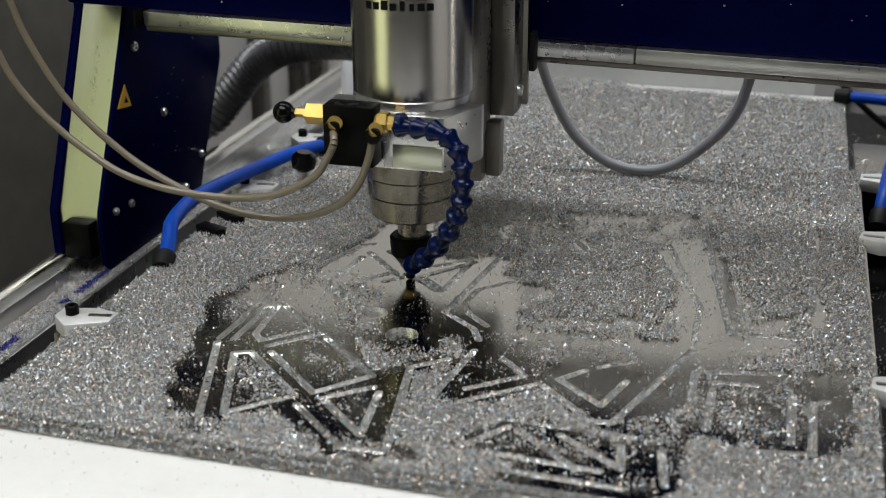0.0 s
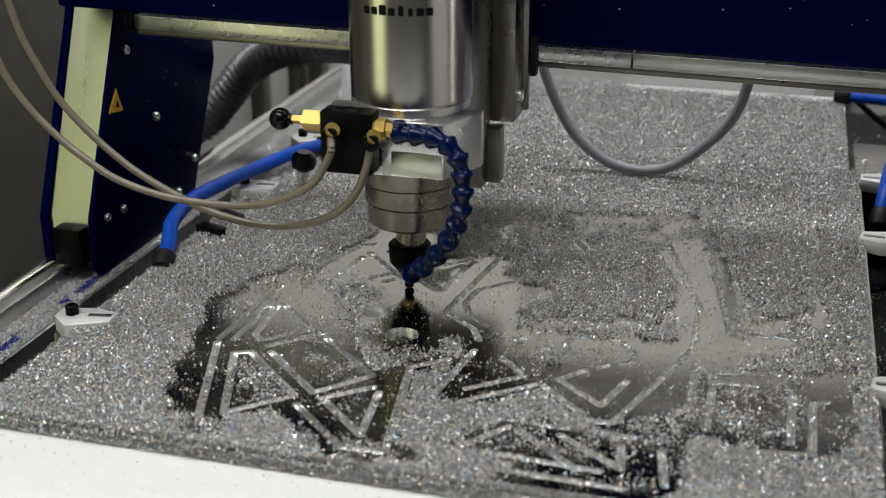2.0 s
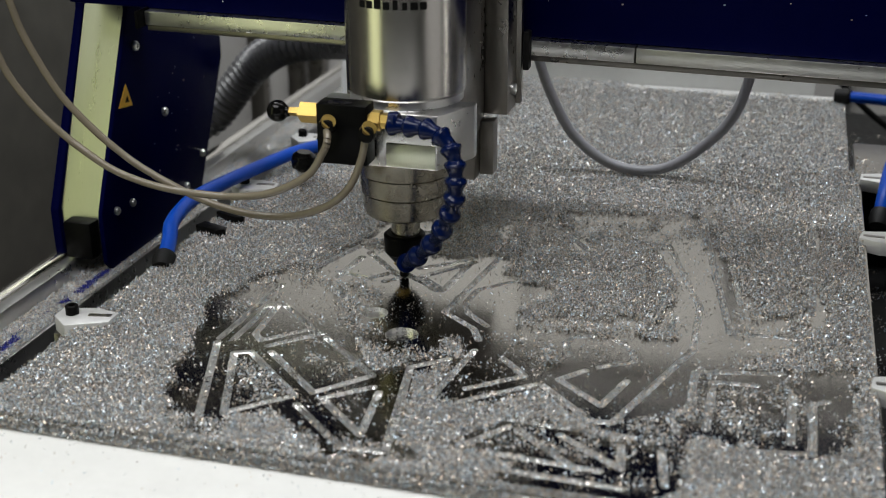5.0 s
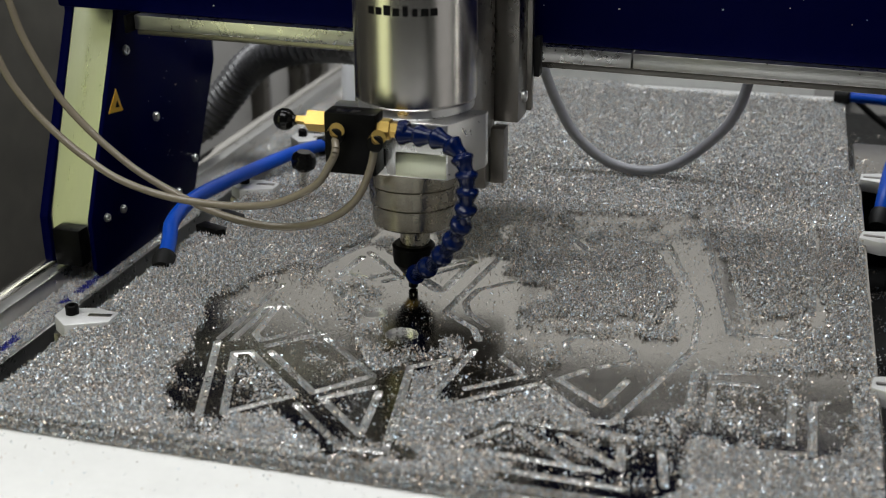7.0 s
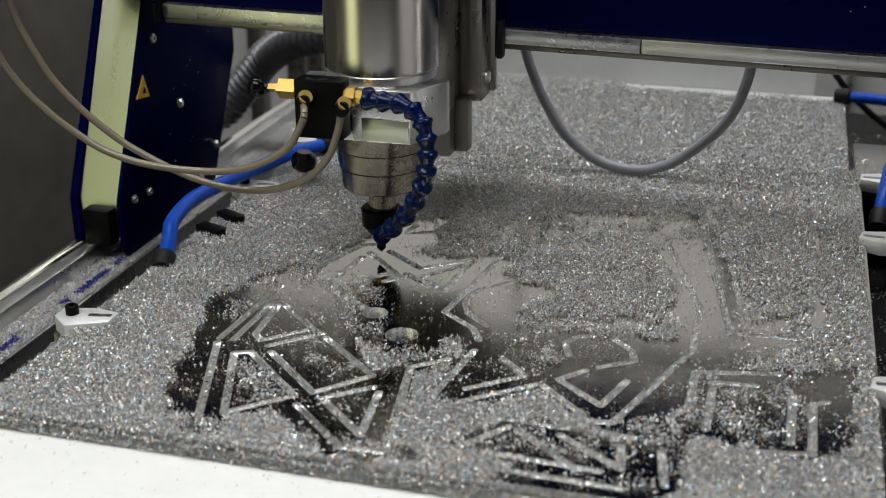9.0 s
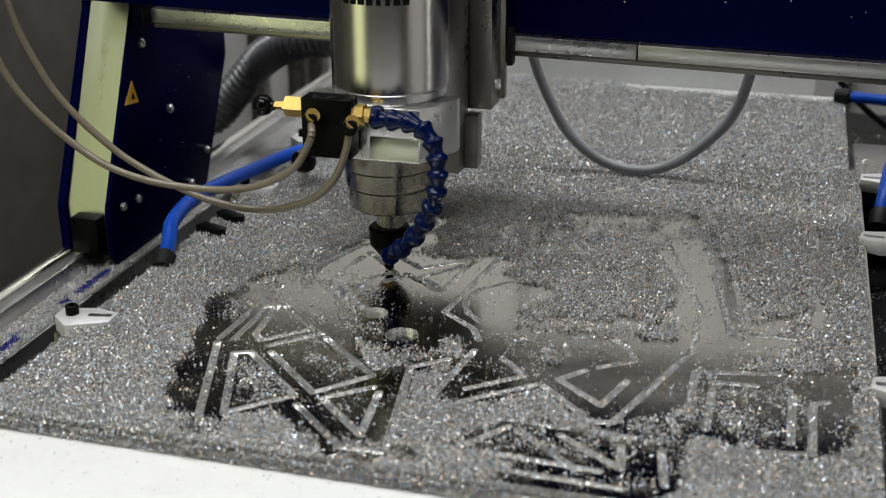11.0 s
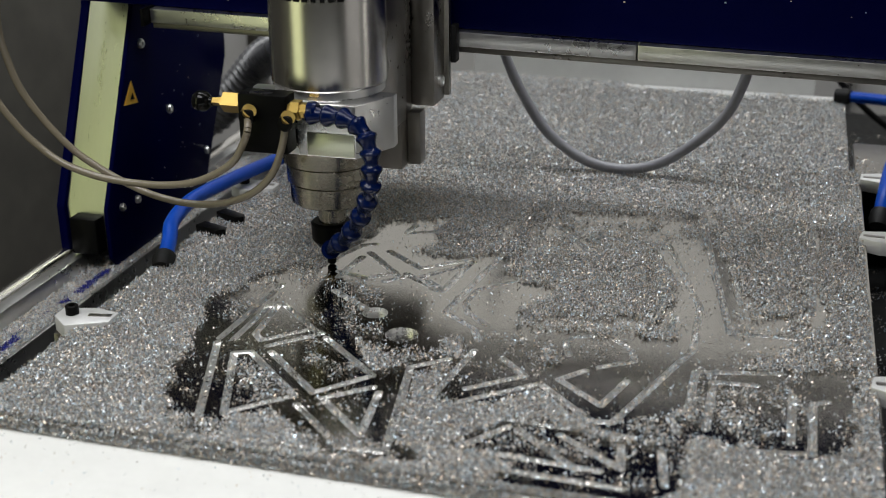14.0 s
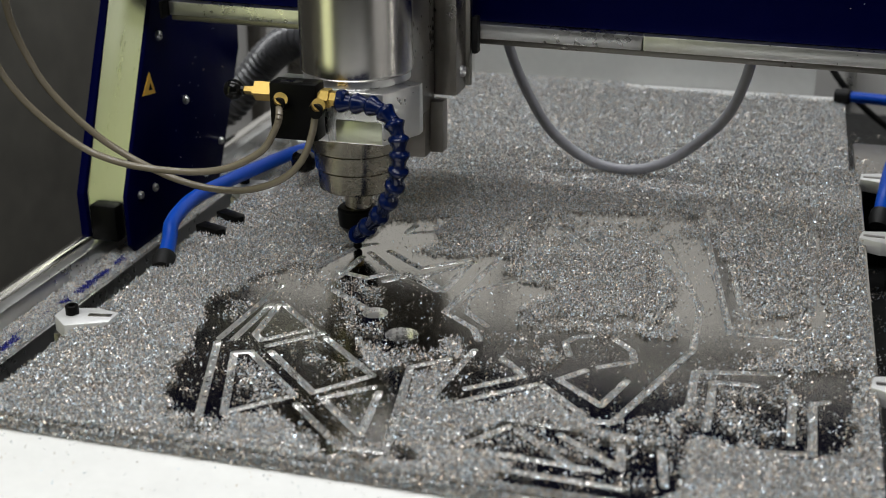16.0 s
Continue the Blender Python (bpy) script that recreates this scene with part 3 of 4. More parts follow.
def scatter():
    rng = np.random.default_rng(3)
    n = 1250000
    x, y = rng.uniform(-0.417, 0.066, n), 0.502 + 0.830 * rng.random(n) ** 1.4
    keep = rng.random(n) < density(x, y, rng)
    keep &= ~((x > 0.060) & (y > 1.062))
    # uneven heap lines at the back and the front
    keep &= y < 1.325 + -0.056 * (x - -0.298) + 0.03 * (lattice(x, y, 0.03, 7) - 0.5) + rng.normal(0, 0.006, n)
    keep &= y > 0.503 + 0.004 * lattice(x, y, 0.01, 9)
    x, y = x[keep], y[keep]
    on_plate = (x > -0.412) & (y > 0.508) & (y < 1.062)
    z = np.where(on_plate, 0.0003 + rng.random(len(x)) ** 1.6 * 0.0028, -0.0057 + rng.random(len(x)) * np.where(y < 1.06, 0.0062, 0.003))
    size = 0.00118 + 0.00010 * np.clip((y - 0.6) / 0.2, 0, 1)
    flakes("chip_layer", x, y, z, size, CHIPS, rng, "glittering layer of small aluminium chips on the plate")
    # the heap sloping over the plate's front edge
    n = 42000
    x, y = rng.uniform(-0.417, 0.066, n), rng.uniform(0.5035, 0.512, n)
    flakes("chip_layer", x, y, -0.0056 + 0.0068 * (y - 0.5035) / 0.0085 + rng.random(n) * 0.0008, 0.00125, CHIPS, rng, "aluminium chips heaped over the plate edge")
    # chips caught in the grooves
    gx, gy = [], []
    for group, share in ((GROOVES_STAR, 0.25), (GROOVES_MIDDLE, 1.2), (GROOVES_CROSS, 0.6), (GROOVES_FRONT, 1.6), (GROOVES_SIDE, 2.2)):
        for path in group:
            for (x0, y0), (x1, y1) in zip(path, path[1:]):
                k = int(math.hypot(x1 - x0, y1 - y0) * 1000 * 5 * share)
                u = rng.random(k)
                gx.append(x0 + (x1 - x0) * u + rng.normal(0, 0.0013, k))
                gy.append(y0 + (y1 - y0) * u + rng.normal(0, 0.0013, k))
    x, y = np.concatenate(gx), np.concatenate(gy)
    flakes("groove_chips", x, y, -0.0021 + rng.random(len(x)) * 0.0016, 0.00115, CHIPS, rng, "aluminium chips caught in the engraved grooves")
    # a few stray chips on the bare front of the board
    n = 500
    x, y = rng.uniform(-0.41, 0.05, n), 0.50 - 0.16 * rng.random(n) ** 1.6
    flakes("stray_chips", x, y, np.full(n, -0.0058), 0.0011, CHIPS, rng, "stray aluminium chips on the bare board")
    n = 110000
    x, y = rng.uniform(-0.5497, -0.5215, n), 0.45 + 1.1 * rng.random(n) ** 1.2
    keep = rng.random(n) < 0.45 + 0.9 * np.clip(lattice(x, y, 0.015, 11), 0, 1)
    x, y = x[keep], y[keep]
    flakes("chip_layer", x, y, -0.0698 + rng.random(len(x)) * 0.002, 0.0012, CHIPS, rng, "aluminium chips lying on the bed strip")
    n = 2600
    y = rng.uniform(0.66, 0.88, n)
    x = -0.5305 + rng.normal(0, 0.0018, n)
    keep = lattice(x, y, 0.012, 21) > 0.42
    x, y = x[keep], y[keep]
    flakes("blue_shavings", x, y, np.full(len(x), -0.0675), 0.0014, BLUE_CHIPS, rng, "line of dark blue plastic shavings on the bed")
    n = 30000
    x, y = rng.uniform(0.066, 0.28, n), rng.uniform(0.55, 1.5, n)
    keep = rng.random(n) < np.clip(lattice(x, y, 0.03, 31) * 2 - 0.7, 0, 1)
    x, y = x[keep], y[keep]
    ledge = (x < 0.16) & (y > 1.075) & (y < 1.17)
    z = np.where(ledge, -0.0058, -0.0938) + rng.random(len(x)) * 0.002
    flakes("chip_layer", x, y, z, 0.0014, CHIPS, rng, "aluminium chips fallen beside the board")


scatter()


# ---- gantry ----
def gantry():
    g = thing("gantry", (-0.55, 0.92, -0.08), "dark blue router gantry with aluminium rail under its beam", "gantry")
    def along(*b):
        """The beam leans by a degree."""
        bm = box(*b)
        for v in bm.verts:
            v.co.z -= 0.0186 * (v.co.x + 0.204)
        return bm
    # Unseen upper beam is made extra tall to block the rear lamp.
    part("beam", along(-0.5580, 0.5022, 0.8603, 0.9254, 0.1425, 0.7213, 0.002), BLUE, g)
    part("rail", along(-0.4873, -0.1046, 0.8519, 0.8789, 0.1312, 0.1423, 0.0008), ALU, g, "aluminium guide rail")
    part("rail", along(-0.1037, 0.4836, 0.8519, 0.8789, 0.1312, 0.1423, 0.0008), ALU, g, "aluminium guide rail")
    part("rail_lip", along(-0.4869, 0.4836, 0.8547, 0.8742, 0.1265, 0.1310, 0.0006), ALU_DARK, g)
    part("rail_end", along(-0.4906, -0.4878, 0.8417, 0.8742, 0.1298, 0.1437, 0.001), BLACK, g, "black end cap")
    side = [(0.897, 0.20), (0.897, 0.137), (0.8255, -0.0165), (0.8255, -0.0600), (0.833, -0.0685), (0.990, -0.0685), (1.004, -0.055), (1.066, 0.06), (1.070, 0.20)]
    for x0, x1 in ((-0.5325, -0.528), (-0.5765, -0.5685)):
        part("side_plate", prism(bmesh.new(), side, "x", x0, x1, 0.0015), BLUE, g)
    front = [(0.902, 0.145), (0.830, -0.0160), (0.830, -0.0530), (0.834, -0.0530), (0.834, -0.0170), (0.906, 0.145)]
    part("front_panel", prism(bmesh.new(), front, "x", -0.5682, -0.5328, 0.0), BRUSHED, g, "brushed aluminium front panel")
    part("bearing_shoe", box(-0.5590, -0.5342, 0.8145, 0.8297, -0.0535, -0.0215, 0.002), BLACK, g, "black bearing shoe over the shaft")
    for y, z in ((0.9032, 0.1063), (0.943, 0.0386), (1.0086, -0.0197), (0.8473, -0.021), (0.8733, -0.0227), (0.972, -0.041)):
        screw(g, -0.528, y, z, (1, 0, 0), 0.0042 if z > 0 else 0.0036)
    s = part("warning_label", prism(bmesh.new(), [(0.8677, 0.0615), (0.8902, 0.0587), (0.8822, 0.079)], "x", -0.528, -0.5274), YELLOW, g, "yellow triangular warning label")
    part("pictogram", prism(bmesh.new(), [(0.8785, 0.0640), (0.8850, 0.0630), (0.8840, 0.0648), (0.8822, 0.0690), (0.8802, 0.0662)], "x", -0.5274, -0.5270), INK, s)
    part("extraction_hose", tube(bmesh.new(), [(-0.40, 1.12, 0.070), (-0.44, 1.13, 0.067), (-0.493, 1.14, 0.056), (-0.530, 1.15, 0.034), (-0.560, 1.15, 0.000), (-0.592, 1.15, -0.033), (-0.635, 1.15, -0.034), (-0.70, 1.15, -0.034)], 0.0195, 24, 13, 0.0032), DUCT, g, "grey corrugated extraction hose")
    rng = np.random.default_rng(8)
    bm = bmesh.new()
    for k in range(46):
        y, z, r = rng.uniform(0.90, 1.04), rng.uniform(-0.04, 0.11), rng.uniform(0.0003, 0.0007)
        if k < 24:
            block(bm, -0.5279, -0.5276, y - r, y + r, z - r, z + r * 0.6)
        else:
            x, z = rng.uniform(-0.46, 0.1), rng.uniform(0.155, 0.21)
            block(bm, x - r, x + r, 0.8600, 0.8603, z - r, z + r * 0.6)
    tagged(part("chip_specks", bm, CHIPS, g, "stray bright chips stuck to the paint"), kind="stuff")
    part("far_leg", prism(bmesh.new(), side, "x", 0.46, 0.478, 0.0015), BLUE, g)
    return g


def carriage():
    c = thing("carriage", (-0.18, 0.85, 0.10), "grey aluminium carriage block on the gantry rail", "carriage")
    part("bracket", box(-0.1945, -0.1735, 0.8125, 0.8395, 0.0962, 0.30, 0.0010), ALU_DARK, c)
    part("back_plate", box(-0.275, -0.1700, 0.8400, 0.8465, 0.0975, 0.30, 0.001), ALU_DARK, c)
    part("gib", box(-0.2005, -0.1950, 0.8135, 0.8395, 0.118, 0.30, 0.0008), ALU, c)
    part("runner", box(-0.27, -0.192, 0.8467, 0.8515, 0.116, 0.22, 0.001), BLACK, c)
    # Added black strip stands for the dark gap beside the bracket.
    part("gap_strip", box(-0.1695, -0.1650, 0.841, 0.8510, 0.122, 0.150, 0.001), RUBBER, c, "black strip standing for the dark gap by the bracket")
    screw(c, -0.1735, 0.8263, 0.112, (1, 0, 0), 0.0045)
    screw(c, -0.1735, 0.8263, 0.19, (1, 0, 0), 0.0045)
    return c


def spindle():
    s = thing("spindle", (-0.225, 0.731, 0.0), "turned steel milling spindle with a fine cutter", "spindle")
    ax, ay = -0.2218, 0.731
    up = (0, 0, 1)
    body = part("body", lathe(bmesh.new(), (ax, ay, 0), up, [(0.1335, 0.0372), (0.1337, 0.0375), (0.1348, 0.0384), (0.1352, 0.0385), (0.1362, 0.0385), (0.338, 0.0385), (0.34, 0.0385), (0.342, 0.037)], 96), STEEL, s, "cylindrical turned steel body")
    for k, wdt in enumerate((0.0042, 0.0040, 0.0044, 0.0040, 0.0030, 0.0030, 0.0044, 0.0042)):
        a = -2.02 + k * 0.148
        x, y = ax + 0.0386 * math.cos(a), ay + 0.0386 * math.sin(a)
        bm = box(-wdt / 2, wdt / 2, -0.0002, 0.0002, 0, 0.0058 if k in (2, 4) else 0.0044)
        bmesh.ops.transform(bm, matrix=Matrix.Translation((x, y, 0.1915)) @ Matrix.Rotation(a + math.pi / 2, 4, "Z"), verts=bm.verts[:])
        part("lettering_bar", bm, INK, body)
    hexa = [(-0.2570, 0.688), (-0.1893, 0.688), (-0.1738, 0.719), (-0.1738, 0.727), (-0.2725, 0.727), (-0.2725, 0.719)]
    part("flange", prism(bmesh.new(), hexa, "z", 0.0935, 0.1285, 0.001), ALU, s, "faceted aluminium clamp flange")
    part("saddle", box(-0.262, -0.186, 0.7275, 0.7855, 0.0935, 0.30, 0.001), ALU_DARK, s)
    part("seat_ring", lathe(bmesh.new(), (ax, ay, 0), up, [(0.1286, 0.0368), (0.1334, 0.0368)], 64), ALU, s)
    part("name_plate", box(-0.2222, -0.1903, 0.6870, 0.6878, 0.0945, 0.1095, 0.0002), BRUSHED, s)
    part("nose", lathe(bmesh.new(), (-0.2238, ay, 0), up, [(0.0495, 0.0265), (0.0510, 0.0280), (0.0640, 0.0283), (0.0642, 0.0268), (0.0655, 0.0268), (0.0657, 0.0298), (0.0775, 0.0302), (0.0777, 0.0288), (0.0790, 0.0288), (0.0792, 0.0322), (0.0932, 0.0330)], 56), STEEL_DULL, s, "dull turned steel nose ring")
    part("collet", lathe(bmesh.new(), (-0.2240, ay, 0), up, [(0.0255, 0.0098), (0.046, 0.0098), (0.047, 0.0110), (0.0494, 0.0110)], 32), STEEL_DULL, s)
    part("collet_nut", lathe(bmesh.new(), (-0.2250, ay, 0), up, [(0.0100, 0.0050), (0.0135, 0.0085), (0.0200, 0.0135), (0.0320, 0.0142), (0.0335, 0.0125)], 32), BLACK, s, "black collet nut")
    part("nozzle_tip", lathe(bmesh.new(), (-0.2262, ay - 0.001, 0), up, [(0.0078, 0.0034), (0.0108, 0.0060)], 24), BRASS, s, "brass nozzle tip")
    part("cutter", lathe(bmesh.new(), (-0.2256, ay, 0), up, [(-0.0012, 0.0003), (0.0018, 0.0032), (0.0120, 0.0032)], 24), BLACK, s, "dark carbide cutter")
    part("slide_plate", box(-0.27, -0.1900, 0.7860, 0.8110, 0.055, 0.34, 0.001), ALU_DARK, s)
    part("slide_edge", box(-0.1898, -0.1800, 0.798, 0.8110, 0.056, 0.095, 0.0006), ALU_DARK, s)
    # coolant manifold in front of the flange
    m = part("manifold", box(-0.2615, -0.2292, 0.671, 0.6866, 0.0985, 0.1365, 0.0008), BLACK, s, "black coolant manifold block")
    part("label_plate", box(-0.2555, -0.2405, 0.6735, 0.679, 0.1364, 0.1368), ALU_DARK, m)
    part("fitting", lathe(bmesh.new(), (-0.2615, 0.677, 0.1285), (-1, 0, 0), [(0, 0.0066), (0.0125, 0.0066), (0.0127, 0.0030), (0.021, 0.0026)], 4), BRASS, m, "hexagonal brass valve fitting")
    part("knob", lathe(bmesh.new(), (-0.2815, 0.677, 0.1282), (-1, 0, 0), [(0, 0.003)] + [(0.001 + 0.0068 * (1 - math.cos(a)), 0.0001 + 0.0068 * math.sin(a)) for a in (0.5 + 0.22 * k for k in range(12))], 24), BALL, m, "glossy black ball knob")
    part("fitting", lathe(bmesh.new(), (-0.2292, 0.677, 0.1270), (1, 0, 0), [(0, 0.0045), (0.002, 0.0045), (0.0021, 0.0066), (0.008, 0.0066), (0.0081, 0.0050), (0.013, 0.0050)], 6), BRASS, m, "hexagonal brass fitting")
    for x, z in ((-0.2530, 0.1235), (-0.2270, 0.1212)):
        f = part("hose_barb", lathe(bmesh.new(), (x, 0.6712, z), (0, -1, 0), [(0, 0.0045), (0.004, 0.0045), (0.0045, 0.0052), (0.008, 0.0050), (0.0085, 0.004)], 20), BLACK, m)
        part("barb_ring", lathe(bmesh.new(), (x, 0.6672, z + 0.002), (0.5, -0.5, 0.6), [(-0.003, 0.0046), (0.0035, 0.0046)], 20), BRASS, m)
    # jointed coolant hose
    h = part("coolant_hose", lathe(bmesh.new(), (-0.2162, 0.677, 0.1270), (1, 0, 0), [(0, 0.0058), (0.004, 0.0064), (0.006, 0.0055)], 20), LOC, s, "jointed blue plastic coolant hose")
    line = [Vector(p) for p in ((-0.2164, 0.677, 0.1247), (-0.206, 0.675, 0.1251), (-0.1954, 0.672, 0.1261), (-0.1853, 0.669, 0.125), (-0.177, 0.666, 0.1208), (-0.1724, 0.664, 0.1132), (-0.1707, 0.663, 0.1044),
                                (-0.1707, 0.663, 0.0946), (-0.1719, 0.664, 0.0846), (-0.1755, 0.667, 0.0735), (-0.1817, 0.672, 0.0616), (-0.190, 0.679, 0.0487), (-0.2017, 0.689, 0.0358), (-0.214, 0.700, 0.0244))]
    joints = [spline(line, (len(line) - 1) * k / 12) for k in range(13)]
    for a, b in zip(joints, joints[1:]):
        d = b - a
        ln = d.length
        bm = lathe(bmesh.new(), a, d, [(-0.001, 0.0040), (ln * 0.04, 0.0052), (ln * 0.10, 0.0064), (ln * 0.18, 0.0069), (ln * 0.30, 0.0068), (ln * 0.46, 0.0058), (ln * 0.70, 0.0047), (ln * 0.92, 0.0043), (ln * 1.04, 0.0042)], 24)
        part("hose_link", bm, LOC, h)
    part("hose_nozzle", lathe(bmesh.new(), line[-1], (-0.010, 0.022, -0.010), [(0, 0.0064), (0.004, 0.0066), (0.010, 0.0045), (0.016, 0.0036)], 20), LOC, h)
    return s


# ---- bending hoses, in short stiff pieces ----
def chain(name, line, radius, material, label, category, count):
    """A hose as a row of overlapping pieces; returns the thing and a function that poses them for a line of points."""
    t = thing(name, (line[-1].x, line[-1].y, 0.0), label, category)
    o = Vector(t["origin"])

    def poses(points):
        out = []
        span = len(points) - 1
        ends = [spline(points, span * k / count) for k in range(count + 1)]
        for a, b in zip(ends, ends[1:]):
            d = b - a
            out.append(Matrix.Translation((a + b) / 2 - o) @ d.to_track_quat("Z", "Y").to_matrix().to_4x4())
        return out

    ends = [spline(line, (len(line) - 1) * k / count) for k in range(count + 1)]
    pieces = []
    for a, b in zip(ends, ends[1:]):
        hl = (b - a).length / 2 * 1.10
        bm = lathe(bmesh.new(), (0, 0, 0), (0, 0, 1), [(-hl, radius), (hl, radius)], 18)
        ob = link("hose_piece", bm, material)
        ob.parent = t
        pieces.append(ob)
    return t, pieces, poses


COOLANT_A = [Vector((x, y, z)) for x, y, z in ((-0.230, 0.668, 0.124), (-0.229, 0.668, 0.118), (-0.232, 0.668, 0.104), (-0.24, 0.668, 0.086), (-0.255, 0.668, 0.072), (-0.278, 0.668, 0.063), (-0.304, 0.668, 0.061), (-0.331, 0.668, 0.065), (-0.357, 0.668, 0.074), (-0.384, 0.668, 0.087), (-0.402, 0.668, 0.099), (-0.42, 0.668, 0.114), (-0.438, 0.668, 0.133), (-0.451, 0.668, 0.154), (-0.461, 0.668, 0.174), (-0.467, 0.668, 0.194), (-0.473, 0.668, 0.211))]
COOLANT_B = [Vector((x, y, z)) for x, y, z in ((-0.254, 0.668, 0.123), (-0.249, 0.656, 0.118), (-0.253, 0.656, 0.109), (-0.263, 0.656, 0.095), (-0.287, 0.656, 0.082), (-0.313, 0.656, 0.077), (-0.343, 0.656, 0.077), (-0.37, 0.656, 0.08), (-0.397, 0.656, 0.088), (-0.419, 0.656, 0.101), (-0.435, 0.656, 0.113), (-0.451, 0.656, 0.128), (-0.465, 0.656, 0.146), (-0.473, 0.656, 0.164), (-0.479, 0.656, 0.182), (-0.483, 0.656, 0.195))]
CABLE = [Vector((x, 1.0, z)) for x, z in ((-0.205, 0.130), (-0.196, 0.093), (-0.183, 0.061), (-0.166, 0.033), (-0.138, 0.012), (-0.107, 0.0065), (-0.080, 0.015), (-0.054, 0.037), (-0.037, 0.060), (-0.028, 0.091), (-0.024, 0.130))]


# ---- things beside the board ----
def clamp(x, y, turn):
    c = thing("step_clamp", (0, 0, 0), "bare aluminium step clamp holding the board with a black bolt", "clamp", "clamps along the board")
    bar = prism(bmesh.new(), [(-0.0135, -0.004), (-0.002, -0.0175), (0.024, -0.010), (0.026, 0.004), (0.010, 0.010), (-0.012, 0.008)], "z", -0.0055, 0.0050, 0.0008)
    part("bar", bar, ALU_MATT, c)
    part("slot", prism(bmesh.new(), [(0.008, -0.0032), (0.023, -0.0032), (0.023, 0.0006), (0.008, 0.0006)], "z", 0.0049, 0.0054, 0.0002), ALU_DARK, c)
    part("heel", box(-0.0135, -0.006, -0.0085, 0.0085, -0.0935, -0.0056, 0.0005), ALU_DARK, c, "tall heel block under the clamp")
    part("bolt", lathe(bmesh.new(), (-0.003, 0.0, 0.005), (0, 0, 1), [(0, 0.0042), (0.0055, 0.0042), (0.006, 0.0036), (0.006, 0.0022), (0.003, 0.002)], 20), BLACK, c, "black socket-head bolt")
    c.matrix_basis = pose(x, y, 0.0, 0, 0, turn)
    return c


first = clamp(-0.4190, 0.6262, 10)
for x, y, a in ((-0.4180, 0.8890, 6), (-0.4210, 1.0255, 3)):
    copy_thing(first, pose(x, y, 0.0, 0, 0, a))
for x, y, a in ((0.0885, 0.895, 176), (0.0925, 1.035, 182), (0.0885, 0.66, 178)):
    copy_thing(first, pose(x, y, 0.0, 0, 0, a))


def blue_hose(points, label):
    p = [Vector(q) for q in points]
    t = thing("air_hose", p[0], label, "hose", "blue hoses beside the board")
    part("hose", tube(bmesh.new(), p, 0.0056, 16, 8), BLUE_HOSE, t)
    part("coupling", lathe(bmesh.new(), p[0], p[1] - p[0], [(-0.010, 0.007), (-0.002, 0.0085), (0.004, 0.008), (0.006, 0.006)], 20), RUBBER, t, "black rubber coupling")
    part("coupling", lathe(bmesh.new(), p[-1], p[-2] - p[-1], [(-0.010, 0.007), (-0.002, 0.0085), (0.004, 0.008), (0.006, 0.006)], 20), RUBBER, t, "black rubber coupling")
    return t


blue_hose([(-0.4095, 0.7250, 0.003), (-0.4150, 0.7451, 0.010), (-0.4203, 0.7591, 0.016), (-0.4242, 0.7806, 0.018), (-0.4272, 0.8119, 0.018), (-0.4226, 0.8576, 0.016), (-0.4125, 0.9129, 0.014), (-0.399, 0.9549, 0.014), (-0.3887, 0.9895, 0.010)], "bright blue air hose arching along the board edge")
blue_hose([(0.060, 1.300, 0.004), (0.085, 1.293, 0.005), (0.13, 1.28, 0.005), (0.19, 1.26, 0.0)], "bright blue air hose at the board corner")
blue_hose([(0.083, 0.990, -0.012), (0.086, 1.010, 0.004), (0.094, 1.055, 0.018), (0.115, 1.14, 0.022), (0.15, 1.22, 0.01)], "bright blue air hose rising beside the clamps")


def signal_cable():
    t = thing("signal_cable", (0.035, 1.36, -0.09), "thin black cable drooping behind the board", "cable")
    part("cable", tube(bmesh.new(), [(0.00, 1.40, 0.10), (0.035, 1.37, 0.035), (0.06, 1.36, 0.0), (0.10, 1.38, -0.04), (0.16, 1.42, -0.088)], 0.0035, 12, 8), RUBBER, t)


signal_cable()


def hold_down_knob(x, y, z):
    k = thing("clamp_knob", (x, y, z), "round black clamping knob at the board edge", "knob", "knobs beside the board")
    part("head", lathe(bmesh.new(), (x, y, z), (0.1, 0, 1), [(0, 0.006), (0.003, 0.0095), (0.008, 0.0105), (0.013, 0.0095), (0.016, 0.006)], 24), BALL, k)
    part("stem", lathe(bmesh.new(), (x, y, -0.0055), (0, 0, 1), [(0, 0.004), (z + 0.0056, 0.004)], 16), STEEL, k)


hold_down_knob(-0.3733, 0.900, 0.0164)


def gap_block(x, y, turn):
    """A low bevelled block with chamfered nose, standing in for black chip gaps."""
    b = single("gap_block", prism(bmesh.new(), [(-0.013, -0.005), (0.009, -0.005), (0.013, 0.0), (0.009, 0.005), (-0.013, 0.005)], "z", 0.0, 0.007, 0.0008), BLACK, (0, 0, 0),
               "small black block on the plate edge, standing for a dark chip gap", "stop", "stops along the plate edge")
    b.matrix_basis = pose(x, y, 0.0, 0, 0, turn)


gap_block(-0.4010, 0.786, -20)
gap_block(-0.3985, 0.815, -24)


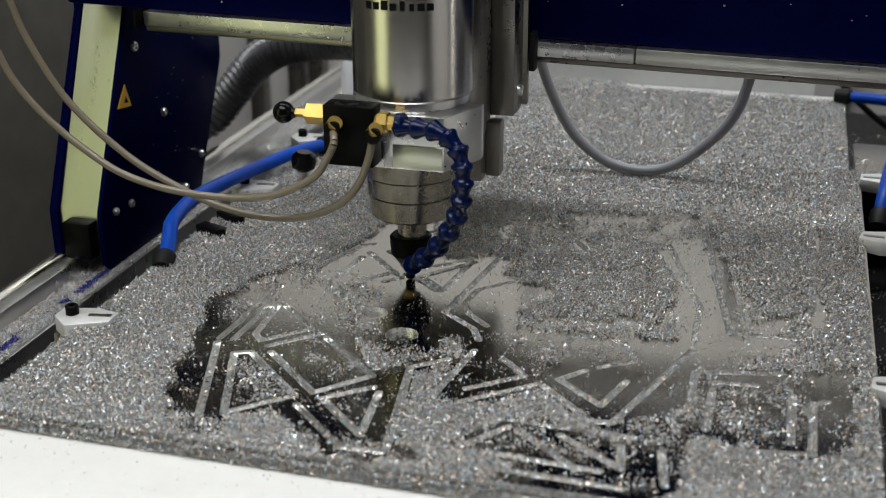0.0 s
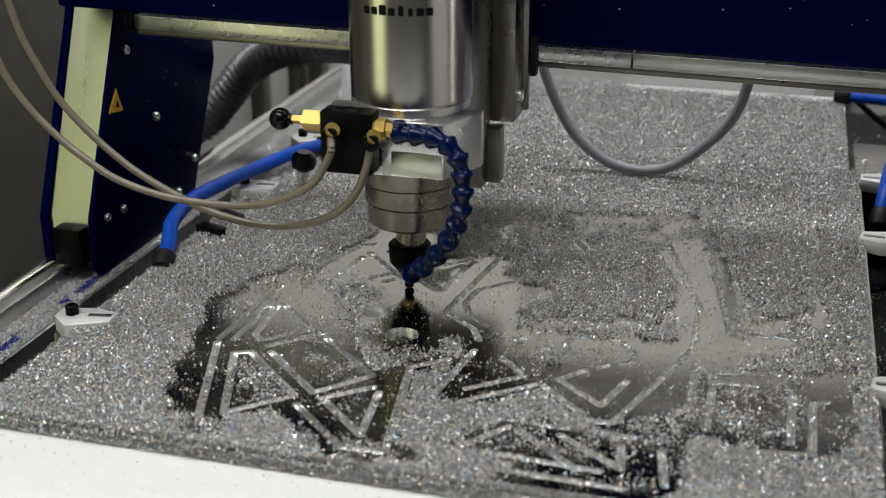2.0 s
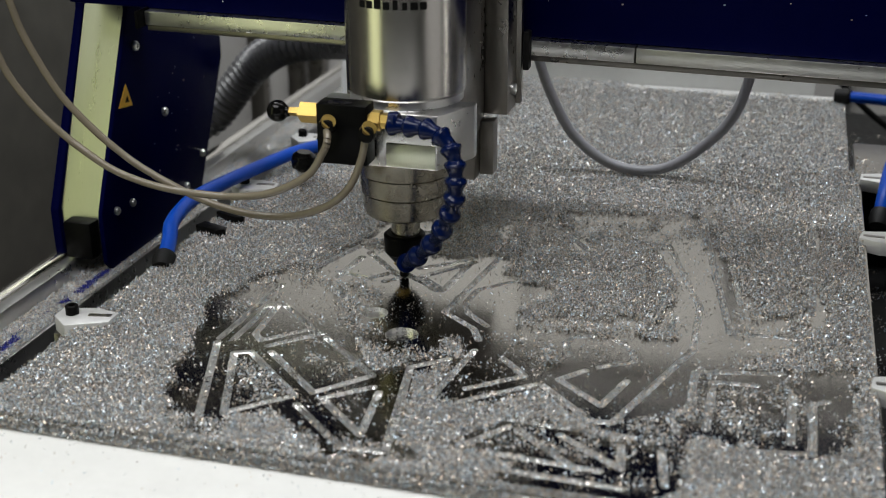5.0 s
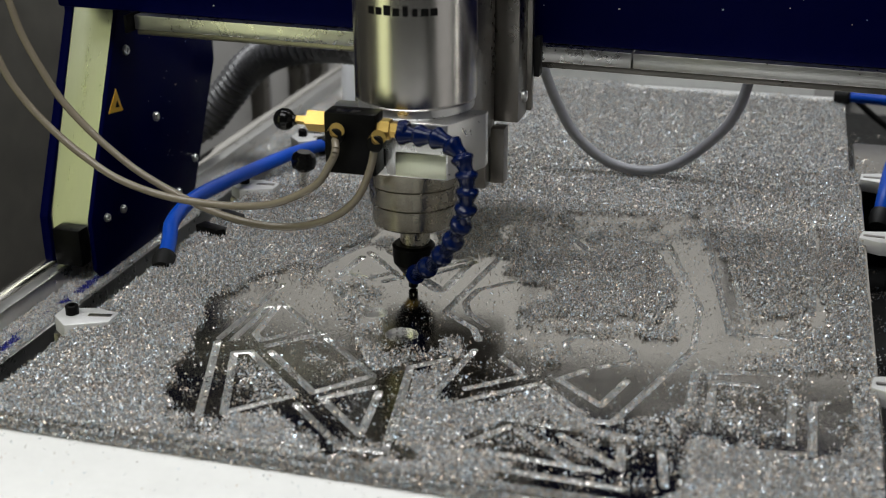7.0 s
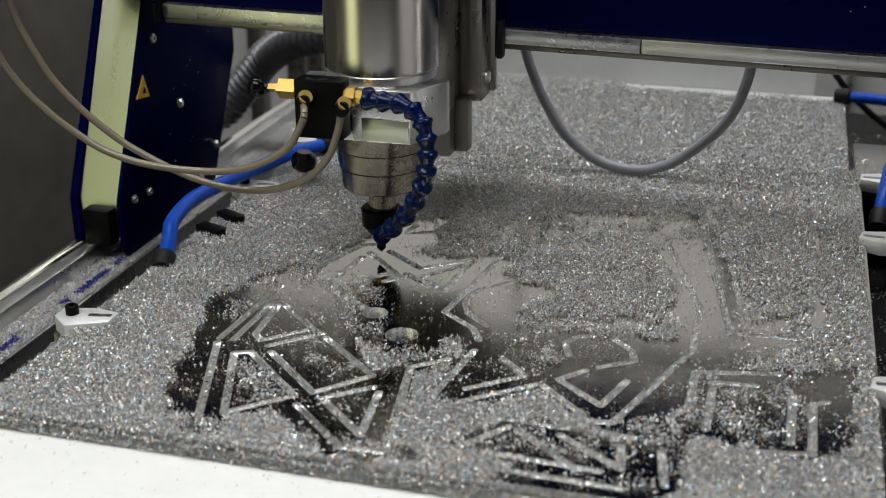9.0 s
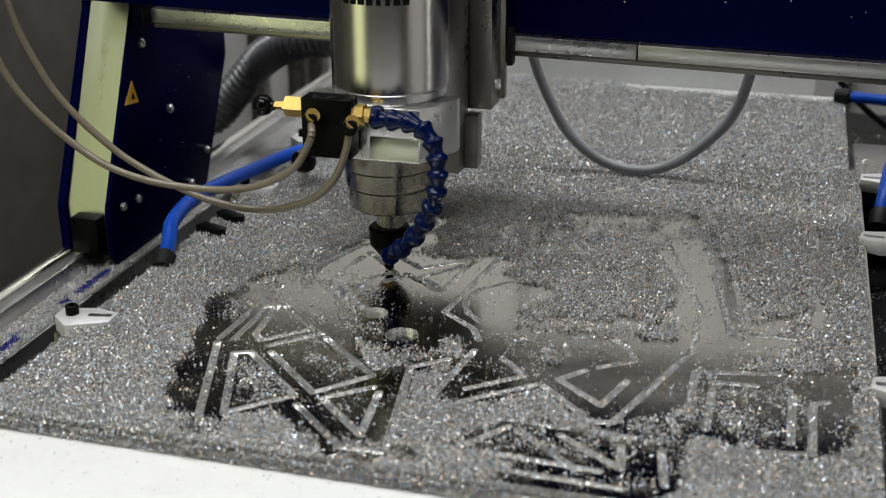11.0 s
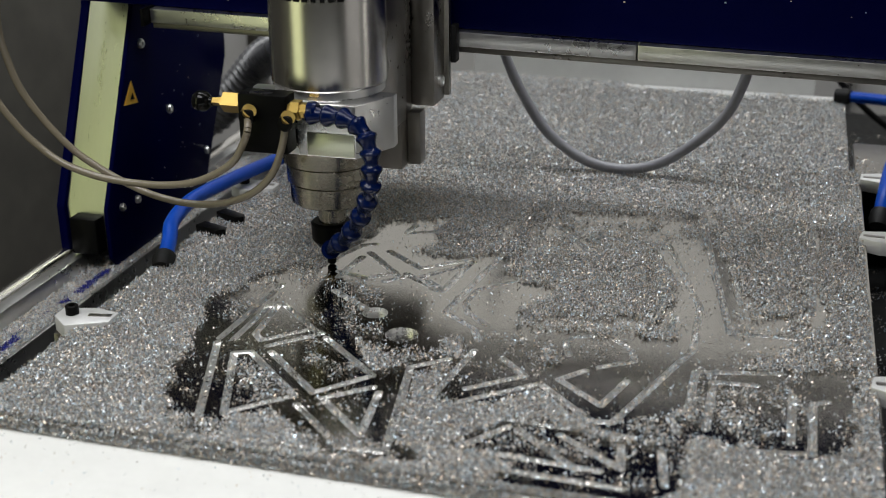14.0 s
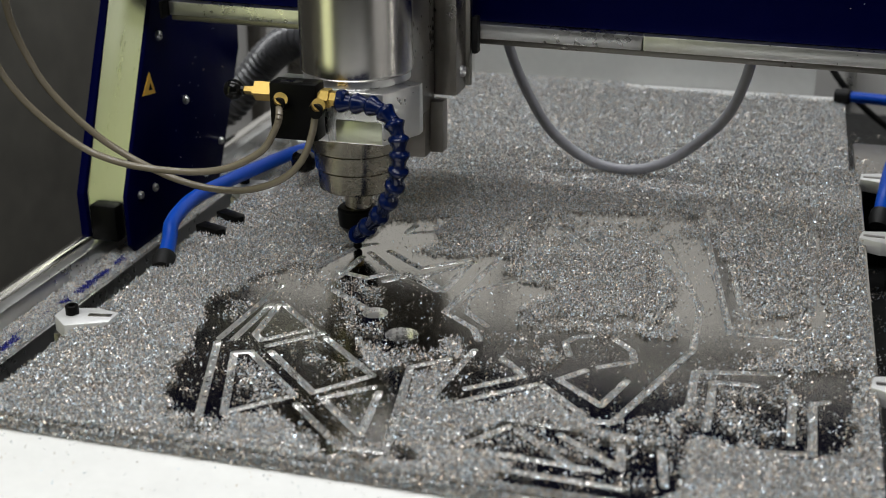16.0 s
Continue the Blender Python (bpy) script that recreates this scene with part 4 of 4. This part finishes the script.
def chip_clumps():
    """Small drifts of chips that the air jet sweeps off the plate: place, time and way of each."""
    rng = np.random.default_rng(12)
    shapes = []
    for k in range(3):
        n = 330
        r, a = 0.0105 * np.sqrt(rng.random(n)) * (0.7 + 0.5 * rng.random(n)), rng.random(n) * 6.283
        ob = flakes("chip_drift", r * np.cos(a), r * np.sin(a), 0.0003 + rng.random(n) * 0.0012, 0.00118, CHIPS, rng, "small drift of aluminium chips swept by the air jet")
        shapes.append(ob)
    used = set()
    for x0, x1, y0, y1, count, t0, t1, way in ((-0.220, -0.185, 0.735, 0.775, 7, 0.8, 3.2, (-0.01, 0.075)), (-0.285, -0.250, 0.755, 0.810, 8, 3.0, 8.2, (-0.05, 0.050)),
                                               (-0.262, -0.215, 0.815, 0.875, 10, 8.0, 9.4, (0.01, 0.075)), (-0.325, -0.280, 0.745, 0.815, 11, 11.8, 15.4, (-0.045, 0.050))):
        for k in range(count):
            ob = shapes[(k + count) % 3]
            if ob.name in used:
                ob = copy_thing(ob, Matrix.Identity(4))
            used.add(ob.name)
            x, y, spin = rng.uniform(x0, x1), rng.uniform(y0, y1), rng.uniform(0, 360)
            t = t0 + (t1 - t0) * (k + 0.5) / count
            a = pose(x, y, 0.0, 0, 0, spin)
            b = pose(x + way[0] * rng.uniform(0.8, 1.3), y + way[1] * rng.uniform(0.8, 1.3), 0.0004, 0, 0, spin + rng.uniform(-50, 50))
            walk(ob, [(0.0, a), (t - 0.25, a), (t + 0.25, b), (16.0, b)])


def motions():
    """Everything that moves, over the whole clip."""
    g, c, s = gantry(), carriage(), spindle()
    go, co, so = (Vector(o["origin"]) for o in (g, c, s))
    walk(g, [(t, Matrix.Translation(go + Vector((0, dy, 0)))) for t, dx, dy, dz in TRAVEL])
    walk(c, [(t, Matrix.Translation(co + Vector((dx, dy, 0)))) for t, dx, dy, dz in TRAVEL])
    walk(s, [(t, Matrix.Translation(so + Vector((dx, dy, dz)))) for t, dx, dy, dz in TRAVEL])
    for name, line, stiff, label in (("coolant_tube", COOLANT_A, 3.0, "beige braided coolant tube hanging from the manifold"), ("coolant_tube", COOLANT_B, 2.4, "beige braided coolant tube hanging from the manifold")):
        t, pieces, poses = chain(name, line, 0.0024, HOSE, label, "hose", 64)
        tracks = []
        for sec, dx, dy, dz in TRAVEL:
            pts = []
            for k, p in enumerate(line):
                u = k / (len(line) - 1)
                pts.append(p + Vector((dx, 0, dz)) * (1 - u ** stiff) + Vector((0, dy, 0)) * (1 - u ** (stiff * 1.08)))
            tracks.append((sec, poses(pts)))
        for i, ob in enumerate(pieces):
            walk(ob, [(sec, m[i]) for sec, m in tracks])
    t, pieces, poses = chain("power_cable", CABLE, 0.0043, GREY_CABLE, "grey power cable hanging in a loop behind the gantry", "cable", 40)
    tracks = []
    for sec, dx, dy, dz in TRAVEL:
        pts = []
        for k, p in enumerate(CABLE):
            u = k / (len(CABLE) - 1)
            pts.append(p + Vector((dx * (0.12 + 0.36 * min(1.0, abs(dx) / 0.069)) * (1 - u), 0, 0)))
        tracks.append((sec, poses(pts)))
    for i, ob in enumerate(pieces):
        walk(ob, [(sec, m[i]) for sec, m in tracks])
    chip_clumps()


motions()
